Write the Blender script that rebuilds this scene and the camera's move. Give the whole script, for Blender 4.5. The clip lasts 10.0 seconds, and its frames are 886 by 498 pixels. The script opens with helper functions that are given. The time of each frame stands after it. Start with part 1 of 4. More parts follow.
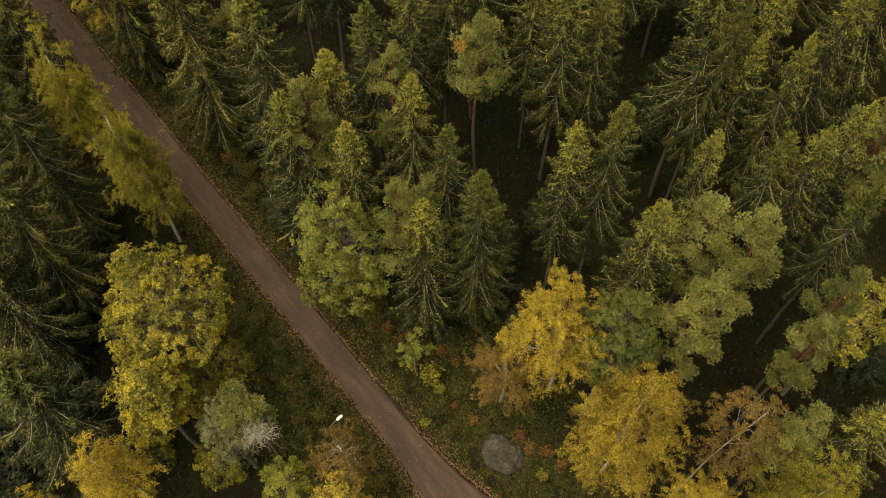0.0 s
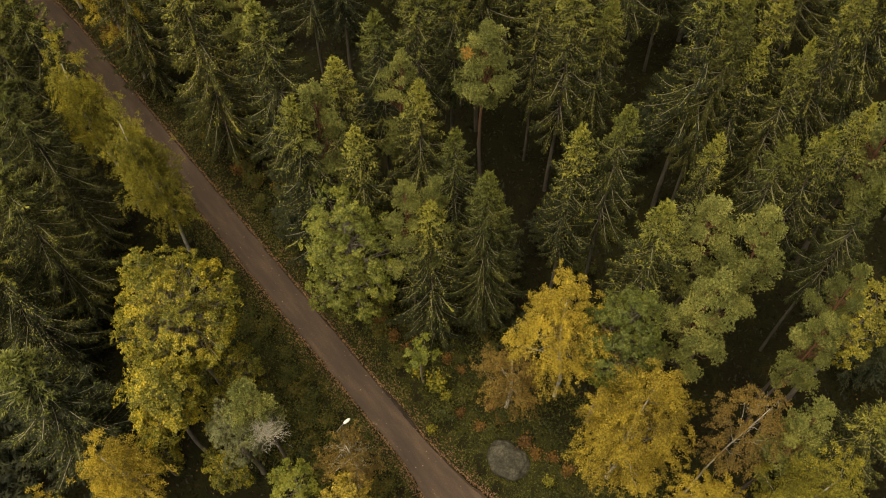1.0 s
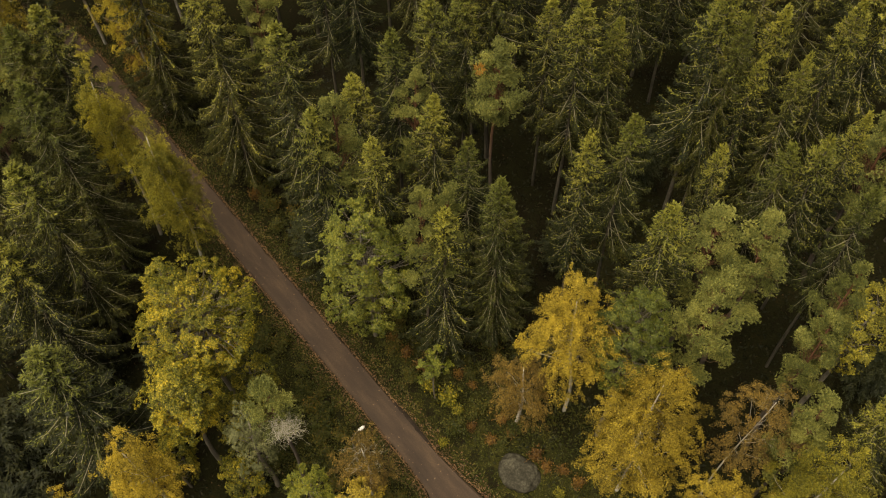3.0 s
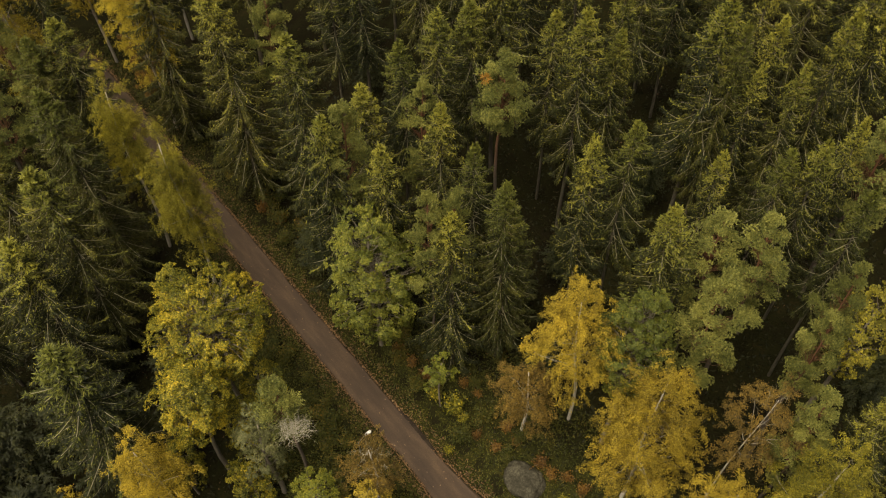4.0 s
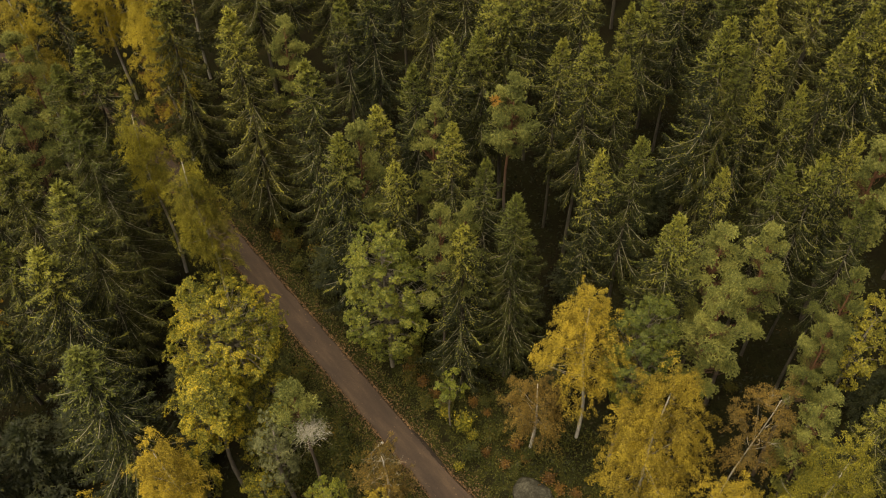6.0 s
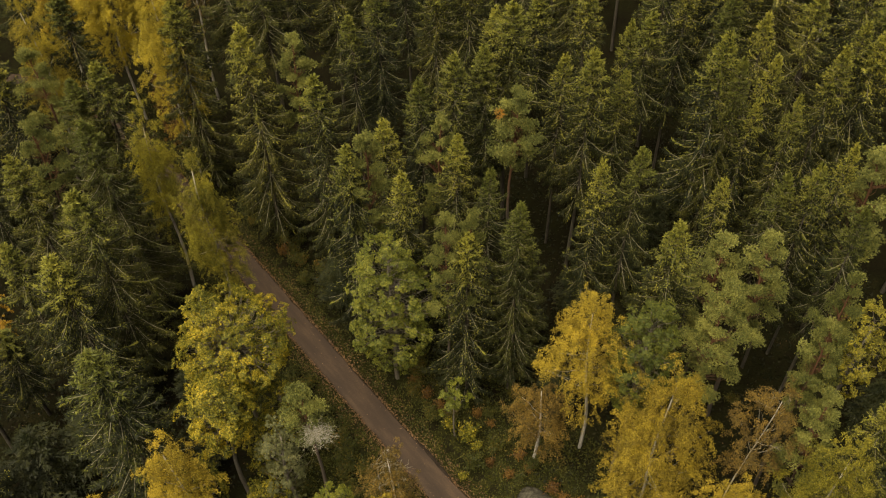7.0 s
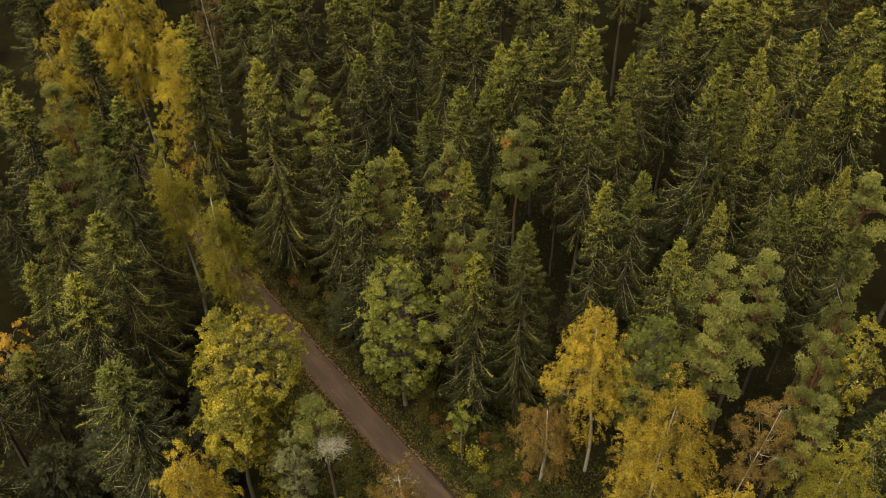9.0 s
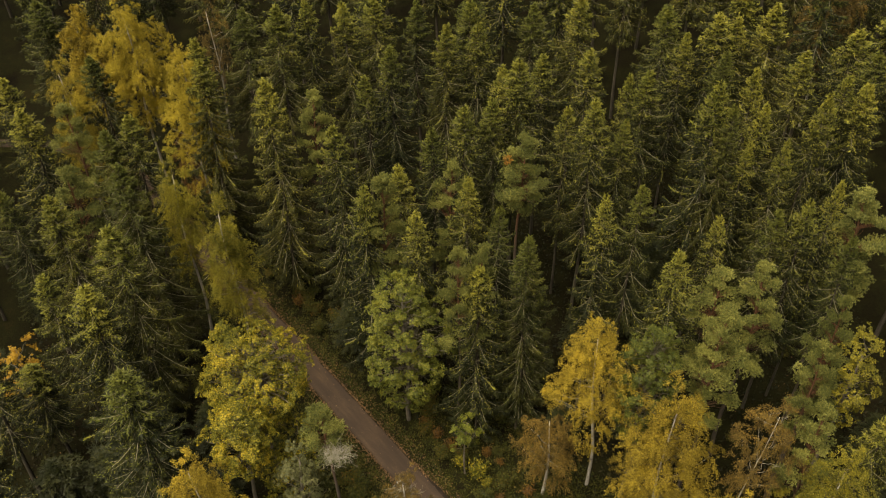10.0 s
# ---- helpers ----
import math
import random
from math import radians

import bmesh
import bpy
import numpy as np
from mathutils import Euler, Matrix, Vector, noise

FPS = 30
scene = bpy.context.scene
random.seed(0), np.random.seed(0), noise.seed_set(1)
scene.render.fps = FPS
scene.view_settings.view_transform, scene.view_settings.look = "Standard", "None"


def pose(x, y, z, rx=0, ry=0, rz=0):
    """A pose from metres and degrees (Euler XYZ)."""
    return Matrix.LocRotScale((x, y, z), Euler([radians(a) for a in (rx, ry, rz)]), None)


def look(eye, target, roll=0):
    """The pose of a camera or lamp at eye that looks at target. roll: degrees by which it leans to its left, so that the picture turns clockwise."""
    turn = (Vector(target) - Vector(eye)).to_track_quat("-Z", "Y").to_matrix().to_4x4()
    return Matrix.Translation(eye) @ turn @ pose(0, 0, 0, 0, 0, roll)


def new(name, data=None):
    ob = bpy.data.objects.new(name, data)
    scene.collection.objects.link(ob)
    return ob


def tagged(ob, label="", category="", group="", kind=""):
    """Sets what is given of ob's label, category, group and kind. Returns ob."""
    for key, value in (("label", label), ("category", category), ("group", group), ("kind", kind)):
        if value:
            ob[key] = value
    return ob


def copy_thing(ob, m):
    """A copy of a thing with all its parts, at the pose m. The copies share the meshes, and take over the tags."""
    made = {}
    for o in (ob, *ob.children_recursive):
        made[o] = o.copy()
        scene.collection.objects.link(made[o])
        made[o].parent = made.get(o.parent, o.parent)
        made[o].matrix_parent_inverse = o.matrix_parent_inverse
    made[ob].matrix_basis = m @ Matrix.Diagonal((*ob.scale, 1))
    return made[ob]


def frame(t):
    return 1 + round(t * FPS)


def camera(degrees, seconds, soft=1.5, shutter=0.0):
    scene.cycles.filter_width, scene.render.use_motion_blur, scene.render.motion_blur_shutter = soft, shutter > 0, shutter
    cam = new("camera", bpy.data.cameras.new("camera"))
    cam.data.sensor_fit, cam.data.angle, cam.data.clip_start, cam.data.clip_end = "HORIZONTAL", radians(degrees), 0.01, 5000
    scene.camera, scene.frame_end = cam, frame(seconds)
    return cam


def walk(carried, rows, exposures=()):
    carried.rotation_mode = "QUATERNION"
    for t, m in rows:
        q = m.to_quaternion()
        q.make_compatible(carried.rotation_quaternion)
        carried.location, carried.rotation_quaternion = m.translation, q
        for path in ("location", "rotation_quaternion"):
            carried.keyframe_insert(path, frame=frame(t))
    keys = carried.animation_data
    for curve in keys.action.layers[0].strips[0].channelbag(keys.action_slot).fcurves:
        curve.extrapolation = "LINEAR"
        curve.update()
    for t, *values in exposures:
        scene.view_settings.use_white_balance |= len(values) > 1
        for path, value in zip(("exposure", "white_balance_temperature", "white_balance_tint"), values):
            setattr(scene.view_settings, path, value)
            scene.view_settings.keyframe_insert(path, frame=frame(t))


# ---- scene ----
# ---- camera: backs away level while its nose comes up ----
cam = camera(49.0, 10.0, soft=1.15)
PATH = [
    (0.0, 2.030, 4.974, 76.637, -0.551, -64.055, -0.974),
    (1.0, 1.625, 2.685, 76.607, -0.380, -62.097, -1.112),
    (2.0, 1.218, 0.348, 76.533, -0.239, -60.113, -1.187),
    (3.0, 0.811, -2.019, 76.426, -0.129, -58.110, -1.210),
    (4.0, 0.404, -4.400, 76.297, -0.049, -56.094, -1.191),
    (5.0, 0.000, -6.779, 76.155, 0.000, -54.075, -1.140),
    (6.0, -0.401, -9.137, 76.012, 0.018, -52.058, -1.068),
    (7.0, -0.797, -11.459, 75.877, 0.006, -50.050, -0.984),
    (8.0, -1.188, -13.728, 75.762, -0.037, -48.059, -0.898),
    (9.0, -1.571, -15.927, 75.676, -0.112, -46.093, -0.821),
    (10.0, -1.946, -18.040, 75.631, -0.217, -44.158, -0.763),
]
walk(cam, [(t, pose(x, y, z, 0, 0, yaw) @ pose(0, 0, 0, 90 + pitch) @ pose(0, 0, 0, 0, 0, roll))
           for t, x, y, z, yaw, pitch, roll in PATH],
     exposures=[(0.0, 0.80, 7500, 9), (10.0, 0.85, 7500, 9)])

# ---- light: thin overcast, with a weak wide sun ----
SUN_EL, SUN_AZ = 67.0, 232.0   # degrees; azimuth clockwise from +y
world = bpy.data.worlds.new("sky")
scene.world = world
world.use_nodes = True
wn = world.node_tree.nodes
sky = wn.new("ShaderNodeTexSky")
sky.sky_type = "NISHITA"
sky.sun_disc = False
sky.sun_elevation, sky.sun_rotation = radians(SUN_EL), radians(SUN_AZ)
sky.dust_density, sky.air_density = 4.0, 1.0
wn["Background"].inputs["Strength"].default_value = 0.025
world.node_tree.links.new(sky.outputs[0], wn["Background"].inputs["Color"])
lamp_data = bpy.data.lights.new("sun", "SUN")
lamp_data.energy, lamp_data.angle, lamp_data.color = 3.6, radians(66), (1.0, 0.93, 0.80)
sun = new("sun", lamp_data)
sa, se = radians(SUN_AZ), radians(SUN_EL)
sun.matrix_world = look((0, 0, 0), (-math.sin(sa) * math.cos(se), -math.cos(sa) * math.cos(se), -math.sin(se)))


# ---- materials ----
def material(name):
    m = bpy.data.materials.new(name)
    m.use_nodes = True
    nt = m.node_tree
    return m, nt, nt.nodes["Principled BSDF"]


def add(nt, kind, **values):
    n = nt.nodes.new(kind)
    for key, v in values.items():
        n.inputs[key.replace("_", " ")].default_value = v
    return n


def ramp(nt, stops):
    r = nt.nodes.new("ShaderNodeValToRGB")
    while len(r.color_ramp.elements) < len(stops):
        r.color_ramp.elements.new(0.5)
    for e, (p, c) in zip(r.color_ramp.elements, stops):
        e.position, e.color = p, (*c, 1)
    return r


def leaf_material(name, stops, tree_shift=0.25, translucent=0.3, rough=0.55, speckle=0.45):
    """Foliage: a ramp of colours, spread leaf by leaf, patch by patch and tree by tree."""
    m, nt, bsdf = material(name)
    link = nt.links.new
    geo = nt.nodes.new("ShaderNodeNewGeometry")
    info = nt.nodes.new("ShaderNodeObjectInfo")
    coord = nt.nodes.new("ShaderNodeTexCoord")
    patch = add(nt, "ShaderNodeTexNoise", Scale=0.45, Detail=3.0)
    link(coord.outputs["Object"], patch.inputs["Vector"])
    a = nt.nodes.new("ShaderNodeMath"); a.operation = "MULTIPLY_ADD"
    link(geo.outputs["Random Per Island"], a.inputs[0]); a.inputs[1].default_value = speckle
    p = nt.nodes.new("ShaderNodeMath"); p.operation = "MULTIPLY_ADD"
    link(patch.outputs["Fac"], p.inputs[0]); p.inputs[1].default_value = 0.9; p.inputs[2].default_value = 0.045 - speckle / 2 - tree_shift / 2
    link(p.outputs[0], a.inputs[2])
    b = nt.nodes.new("ShaderNodeMath"); b.operation = "MULTIPLY_ADD"
    link(info.outputs["Random"], b.inputs[0]); b.inputs[1].default_value = tree_shift
    link(a.outputs[0], b.inputs[2])
    wide = nt.nodes.new("ShaderNodeMath"); wide.operation = "MULTIPLY_ADD"
    link(b.outputs[0], wide.inputs[0]); wide.inputs[1].default_value = 1.5; wide.inputs[2].default_value = -0.29
    r = ramp(nt, stops)
    link(wide.outputs[0], r.inputs[0])
    link(r.outputs[0], bsdf.inputs["Base Color"])
    bsdf.inputs["Roughness"].default_value = rough
    bsdf.inputs["Specular IOR Level"].default_value = 0.25
    tr = nt.nodes.new("ShaderNodeBsdfTranslucent")
    link(r.outputs[0], tr.inputs["Color"])
    mix = nt.nodes.new("ShaderNodeMixShader")
    mix.inputs[0].default_value = translucent
    link(bsdf.outputs[0], mix.inputs[1]); link(tr.outputs[0], mix.inputs[2])
    link(mix.outputs[0], nt.nodes["Material Output"].inputs["Surface"])
    return m


def rough_material(name, stops, scale=3.0, fine=30.0, bump=0.3, rough=0.9, stretch=(1, 1, 1)):
    """Bark, earth and stone: two scales of noise and a fine relief."""
    m, nt, bsdf = material(name)
    link = nt.links.new
    coord = nt.nodes.new("ShaderNodeTexCoord")
    mapping = nt.nodes.new("ShaderNodeMapping")
    mapping.inputs["Scale"].default_value = stretch
    link(coord.outputs["Object"], mapping.inputs["Vector"])
    big = add(nt, "ShaderNodeTexNoise", Scale=scale, Detail=4.0)
    small = add(nt, "ShaderNodeTexNoise", Scale=fine, Detail=5.0)
    for n in (big, small):
        link(mapping.outputs[0], n.inputs["Vector"])
    mix = nt.nodes.new("ShaderNodeMath"); mix.operation = "MULTIPLY_ADD"
    link(small.outputs["Fac"], mix.inputs[0]); mix.inputs[1].default_value = 0.5
    half = nt.nodes.new("ShaderNodeMath"); half.operation = "MULTIPLY"; half.inputs[1].default_value = 0.5
    link(big.outputs["Fac"], half.inputs[0]); link(half.outputs[0], mix.inputs[2])
    r = ramp(nt, stops)
    link(mix.outputs[0], r.inputs[0]); link(r.outputs[0], bsdf.inputs["Base Color"])
    b = add(nt, "ShaderNodeBump", Strength=bump, Distance=0.05)
    link(small.outputs["Fac"], b.inputs["Height"]); link(b.outputs[0], bsdf.inputs["Normal"])
    bsdf.inputs["Roughness"].default_value = rough
    bsdf.inputs["Specular IOR Level"].default_value = 0.08
    return m


def plain_material(name, color, rough=0.5, metal=0.0):
    m, nt, bsdf = material(name)
    n = add(nt, "ShaderNodeTexNoise", Scale=12.0, Detail=3.0)
    r = ramp(nt, [(0.3, tuple(c * 0.8 for c in color)), (0.7, color)])
    nt.links.new(n.outputs["Fac"], r.inputs[0]); nt.links.new(r.outputs[0], bsdf.inputs["Base Color"])
    bsdf.inputs["Roughness"].default_value, bsdf.inputs["Metallic"].default_value = rough, metal
    return m


# Dark SPRUCE against pale needles: crown shade and top light, put into colour.
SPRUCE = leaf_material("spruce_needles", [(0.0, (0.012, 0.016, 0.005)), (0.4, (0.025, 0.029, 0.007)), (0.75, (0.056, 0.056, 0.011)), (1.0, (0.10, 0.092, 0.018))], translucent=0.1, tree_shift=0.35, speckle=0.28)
PALE_LIT = leaf_material("pale_lit_spruce_needles", [(0.0, (0.085, 0.10, 0.022)), (0.5, (0.20, 0.206, 0.038)), (1.0, (0.44, 0.405, 0.066))], translucent=0.2, tree_shift=0.5, speckle=0.3)
PINE = leaf_material("pine_needles", [(0.0, (0.05, 0.062, 0.018)), (0.5, (0.18, 0.19, 0.05)), (1.0, (0.46, 0.44, 0.115))], translucent=0.15, tree_shift=0.15)
BIRCH_GOLD = leaf_material("golden_birch_leaves", [(0.0, (0.07, 0.056, 0.012)), (0.45, (0.35, 0.262, 0.036)), (0.8, (0.66, 0.50, 0.065)), (1.0, (0.74, 0.52, 0.06))], tree_shift=0.1)
BIRCH_BRIGHT = leaf_material("bright_yellow_birch_leaves", [(0.0, (0.20, 0.16, 0.025)), (0.5, (0.45, 0.36, 0.045)), (1.0, (0.75, 0.58, 0.07))])
BIRCH_OLIVE = leaf_material("turning_birch_leaves", [(0.0, (0.065, 0.066, 0.013)), (0.5, (0.25, 0.225, 0.03)), (1.0, (0.58, 0.49, 0.055))], tree_shift=0.1)
BIRCH_BROWN = leaf_material("brown_birch_leaves", [(0.0, (0.07, 0.050, 0.018)), (0.5, (0.20, 0.14, 0.036)), (1.0, (0.46, 0.29, 0.06))])
MAPLE = leaf_material("yellow_maple_leaves", [(0.0, (0.035, 0.045, 0.008)), (0.38, (0.12, 0.122, 0.017)), (0.66, (0.32, 0.275, 0.03)), (1.0, (0.66, 0.48, 0.04))], tree_shift=0.08)
GREEN_LEAF = leaf_material("green_leaves", [(0.0, (0.036, 0.052, 0.011)), (0.5, (0.095, 0.112, 0.020)), (1.0, (0.27, 0.265, 0.04))])
GREY_LEAF = leaf_material("grey_green_leaves", [(0.0, (0.062, 0.070, 0.028)), (0.5, (0.135, 0.140, 0.055)), (1.0, (0.23, 0.22, 0.09))])
ORANGE_LEAF = leaf_material("orange_leaves", [(0.0, (0.16, 0.09, 0.015)), (0.5, (0.38, 0.22, 0.025)), (1.0, (0.55, 0.36, 0.04))])
RUST_LEAF = leaf_material("rust_leaves", [(0.0, (0.075, 0.040, 0.013)), (0.5, (0.17, 0.09, 0.022)), (1.0, (0.30, 0.18, 0.035))])
LIME_LEAF = leaf_material("yellowing_green_leaves", [(0.0, (0.06, 0.08, 0.014)), (0.5, (0.15, 0.165, 0.024)), (1.0, (0.36, 0.33, 0.04))])
RUST_BRANCH = leaf_material("browned_needles", [(0.0, (0.22, 0.10, 0.02)), (0.5, (0.38, 0.19, 0.035)), (1.0, (0.5, 0.28, 0.06))])
SHRUB_LEAF = leaf_material("undergrowth_leaves", [(0.0, (0.03, 0.04, 0.010)), (0.5, (0.075, 0.08, 0.016)), (0.85, (0.14, 0.11, 0.02)), (1.0, (0.22, 0.12, 0.02))])
# Undergrowth tint taken down to near black, with the shade below trees in it.
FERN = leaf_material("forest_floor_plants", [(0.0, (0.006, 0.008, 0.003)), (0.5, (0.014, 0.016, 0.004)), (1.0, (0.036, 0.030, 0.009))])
GRASS = leaf_material("grass_blades", [(0.0, (0.026, 0.032, 0.006)), (0.5, (0.056, 0.063, 0.010)), (1.0, (0.125, 0.105, 0.02))])
FALLEN = leaf_material("fallen_leaves", [(0.0, (0.07, 0.040, 0.022)), (0.5, (0.155, 0.085, 0.042)), (1.0, (0.28, 0.165, 0.08))], translucent=0.05)
BARK_DARK = rough_material("spruce_bark", [(0.3, (0.055, 0.048, 0.036)), (0.7, (0.14, 0.122, 0.092))], 2, 14, 0.6, stretch=(1, 1, 0.3))
TWIG = rough_material("pale_twig_bark", [(0.3, (0.20, 0.18, 0.12)), (0.7, (0.40, 0.365, 0.26))], 2, 14, 0.3)
TWIG_PALE = rough_material("lichened_twigs", [(0.3, (0.30, 0.275, 0.21)), (0.7, (0.52, 0.48, 0.375))], 2, 14, 0.3)


def pine_bark():
    m = rough_material("pine_bark_two_tone", [(0.3, (0.10, 0.046, 0.026)), (0.7, (0.21, 0.11, 0.062))], 2, 12, 0.6, stretch=(1, 1, 0.4))
    nt = m.node_tree
    bsdf = nt.nodes["Principled BSDF"]
    rust = bsdf.inputs["Base Color"].links[0].from_socket
    coord = nt.nodes.new("ShaderNodeTexCoord")
    split = nt.nodes.new("ShaderNodeSeparateXYZ")
    height = nt.nodes.new("ShaderNodeMapRange")
    height.inputs["From Min"].default_value, height.inputs["From Max"].default_value = 11.0, 17.0
    mix = nt.nodes.new("ShaderNodeMix")
    mix.data_type = "RGBA"
    mix.inputs["A"].default_value = (0.10, 0.082, 0.066, 1)
    nt.links.new(coord.outputs["Object"], split.inputs[0])
    nt.links.new(split.outputs["Z"], height.inputs["Value"])
    nt.links.new(height.outputs[0], mix.inputs["Factor"])
    nt.links.new(rust, mix.inputs["B"])
    nt.links.new(mix.outputs["Result"], bsdf.inputs["Base Color"])
    return m


BARK_PINE = pine_bark()
BARK_BIRCH = rough_material("birch_bark", [(0.36, (0.06, 0.05, 0.045)), (0.44, (0.42, 0.38, 0.32)), (0.7, (0.62, 0.58, 0.50))], 3, 9, 0.2, 0.7, stretch=(0.5, 0.5, 2.5))
BARK_GREY = rough_material("grey_bark", [(0.3, (0.10, 0.085, 0.065)), (0.7, (0.26, 0.23, 0.18))], 2, 12, 0.4, stretch=(1, 1, 0.4))
STONE = rough_material("lichen_stone", [(0.34, (0.021, 0.0195, 0.014)), (0.5, (0.042, 0.039, 0.028)), (0.68, (0.10, 0.092, 0.066))], 1.1, 7, 0.4)


# ---- terrain ----
ROAD_A, ROAD_DIR = Vector((-5.9, 32.3)), Vector((-0.600, 0.800))   # a point of the road's middle, and its way


def road_bow(u):
    """The road's gentle bend, as metres sideways from the straight line."""
    return -0.45 - 0.021 * u - 0.013 * max(0.0, u - 47.0) ** 2 - 0.03 * max(0.0, u - 58.0) ** 2


def road_frame(x, y):
    """Metres along the road, and metres to its right-hand side as the camera sees it."""
    v = Vector((x, y)) - ROAD_A
    u = v.dot(ROAD_DIR)
    return u, v.x * ROAD_DIR.y - v.y * ROAD_DIR.x - road_bow(u)


def road_point(u, s):
    p = ROAD_A + ROAD_DIR * u
    s += road_bow(u)
    return p.x + s * ROAD_DIR.y, p.y - s * ROAD_DIR.x


def terrain(x, y):
    u, s = road_frame(x, y)
    rise = 0.07 * max(0.0, s - 7.0) if s > 0 else 0.0
    away = min(1.0, max(0.0, (abs(s) - 2.6) / 4.0))
    ditch = -0.25 * math.exp(-((abs(s) - 3.2) / 0.9) ** 2)
    far = min(1.0, 60.0 / max(60.0, math.hypot(x, y - 40)))
    return (min(rise, 4.0) + away * (0.5 * noise.noise((x * 0.09, y * 0.09, 0)) + 0.18 * noise.noise((x * 0.4, y * 0.4, 3)))) * far + ditch


def mesh_object(name, verts, faces, mat, parent=None, smooth=False):
    me = bpy.data.meshes.new(name)
    me.from_pydata(verts, [], faces)
    me.materials.append(mat)
    if smooth:
        me.polygons.foreach_set("use_smooth", [True] * len(me.polygons))
    ob = new(name, me)
    if parent is not None:
        ob.parent = parent
    return ob


def part(name, bm, mat, parent, label=""):
    me = bpy.data.meshes.new(name)
    bm.to_mesh(me)
    bm.free()
    me.materials.append(mat)
    ob = new(name, me)
    ob.parent = parent
    return tagged(ob, label)


# ---- foliage building blocks ----
def unit(v):
    return v / np.maximum(np.linalg.norm(v, axis=-1, keepdims=True), 1e-9)


def kites(base, way, up, length, width, fold=0.25):
    """Many small folded leaf blades in one go: arrays of bases, ways, ups, lengths and widths. Returns verts and faces."""
    n = len(base)
    way = unit(way)
    side = unit(np.cross(way, up))
    nrm = np.cross(side, way)
    L, Wd = np.asarray(length).reshape(-1, 1), np.asarray(width).reshape(-1, 1)
    mid = base + way * L * 0.45 - nrm * Wd * fold
    v = np.stack([base, mid + side * Wd / 2, base + way * L, mid - side * Wd / 2], 1).reshape(-1, 3)
    i = np.arange(n)[:, None] * 4
    f = np.concatenate([i + np.array([[0, 1, 2]]), i + np.array([[0, 2, 3]])], 0)
    return v, f


def slivers(base, way, up, length, width):
    """Many fine needle sprays or small leaves, one pointed blade each."""
    n = len(base)
    way = unit(way)
    side = unit(np.cross(way, up)) * (np.asarray(width).reshape(-1, 1) / 2)
    v = np.stack([base + side, base + way * np.asarray(length).reshape(-1, 1), base - side], 1).reshape(-1, 3)
    return v, np.arange(n * 3).reshape(-1, 3)


def foliage(name, chunks, mat, parent):
    vs, fs, k = [], [], 0
    for v, f in chunks:
        vs.append(v); fs.append(f + k); k += len(v)
    return tagged(mesh_object(name, np.concatenate(vs).tolist(), np.concatenate(fs).tolist(), mat, parent), kind="stuff")


def tube(points, radii, sides=6):
    """Verts and faces of a tapered limb along points."""
    pts = np.asarray(points, float)
    rad = np.asarray(radii, float)
    d = np.gradient(pts, axis=0)
    d = unit(d)
    ref = np.where(np.abs(d[:, 2:3]) > 0.9, np.array([[1.0, 0, 0]]), np.array([[0, 0, 1.0]]))
    a = unit(np.cross(d, ref)); b = np.cross(d, a)
    ang = np.arange(sides) * 2 * np.pi / sides
    ring = pts[:, None, :] + rad[:, None, None] * (a[:, None, :] * np.cos(ang)[None, :, None] + b[:, None, :] * np.sin(ang)[None, :, None])
    v = ring.reshape(-1, 3)
    f = []
    for i in range(len(pts) - 1):
        for j in range(sides):
            k = (j + 1) % sides
            f.append((i * sides + j, i * sides + k, (i + 1) * sides + k, (i + 1) * sides + j))
    f.append(tuple(range((len(pts) - 1) * sides, len(pts) * sides)))
    return v, f


def tubes(name, parts_, mat, parent):
    vs, fs, k = [], [], 0
    for v, f in parts_:
        vs += v.tolist()
        fs += [tuple(i + k for i in q) for q in f]
        k += len(v)
    return mesh_object(name, vs, fs, mat, parent, smooth=True)


def tree_root(name, label, category, group):
    return tagged(new(name), label, category, group)


def bare_twigs(rng, root, count, centre, rx, rz, thick=1.0):
    """A tangle of thin, pale, leafless branches that fork and droop."""
    wood = []
    c0 = np.array(centre, float)
    for i in range(count):
        c = c0 + rng.normal(0, 0.35, 3) * np.array([rx, rx, rz]) * 0.7
        d = unit(rng.normal(0, 1, (1, 3)) * np.array([1, 1, 0.6]) + np.array([0, 0, 0.2]))[0]
        tip = c + d * np.array([rx, rx, rz]) * rng.uniform(0.3, 0.75)
        t = np.linspace(0, 1, 5)[:, None]
        pts = c + (tip - c) * t + rng.normal(0, 0.06, (5, 3)) * (t > 0) - np.array([0, 0, 1.0]) * t ** 2 * rng.uniform(-0.2, 0.35)
        wood.append(tube(pts, thick * (0.016 * (1 - 0.75 * t[:, 0]) + 0.003), 3))
        for k in (1, 2, 3, 4):
            e = pts[k] + (tip - c) * rng.uniform(0.1, 0.3) + rng.normal(0, 0.16, 3)
            u = np.linspace(0, 1, 3)[:, None]
            wood.append(tube(pts[k] + (e - pts[k]) * u + rng.normal(0, 0.03, (3, 3)) * (u > 0), thick * (0.009 * (1 - 0.6 * u[:, 0]) + 0.002), 3))
    return tagged(tubes("bare_wood", wood, TWIG_PALE, root), "pale leafless twigs", kind="stuff")


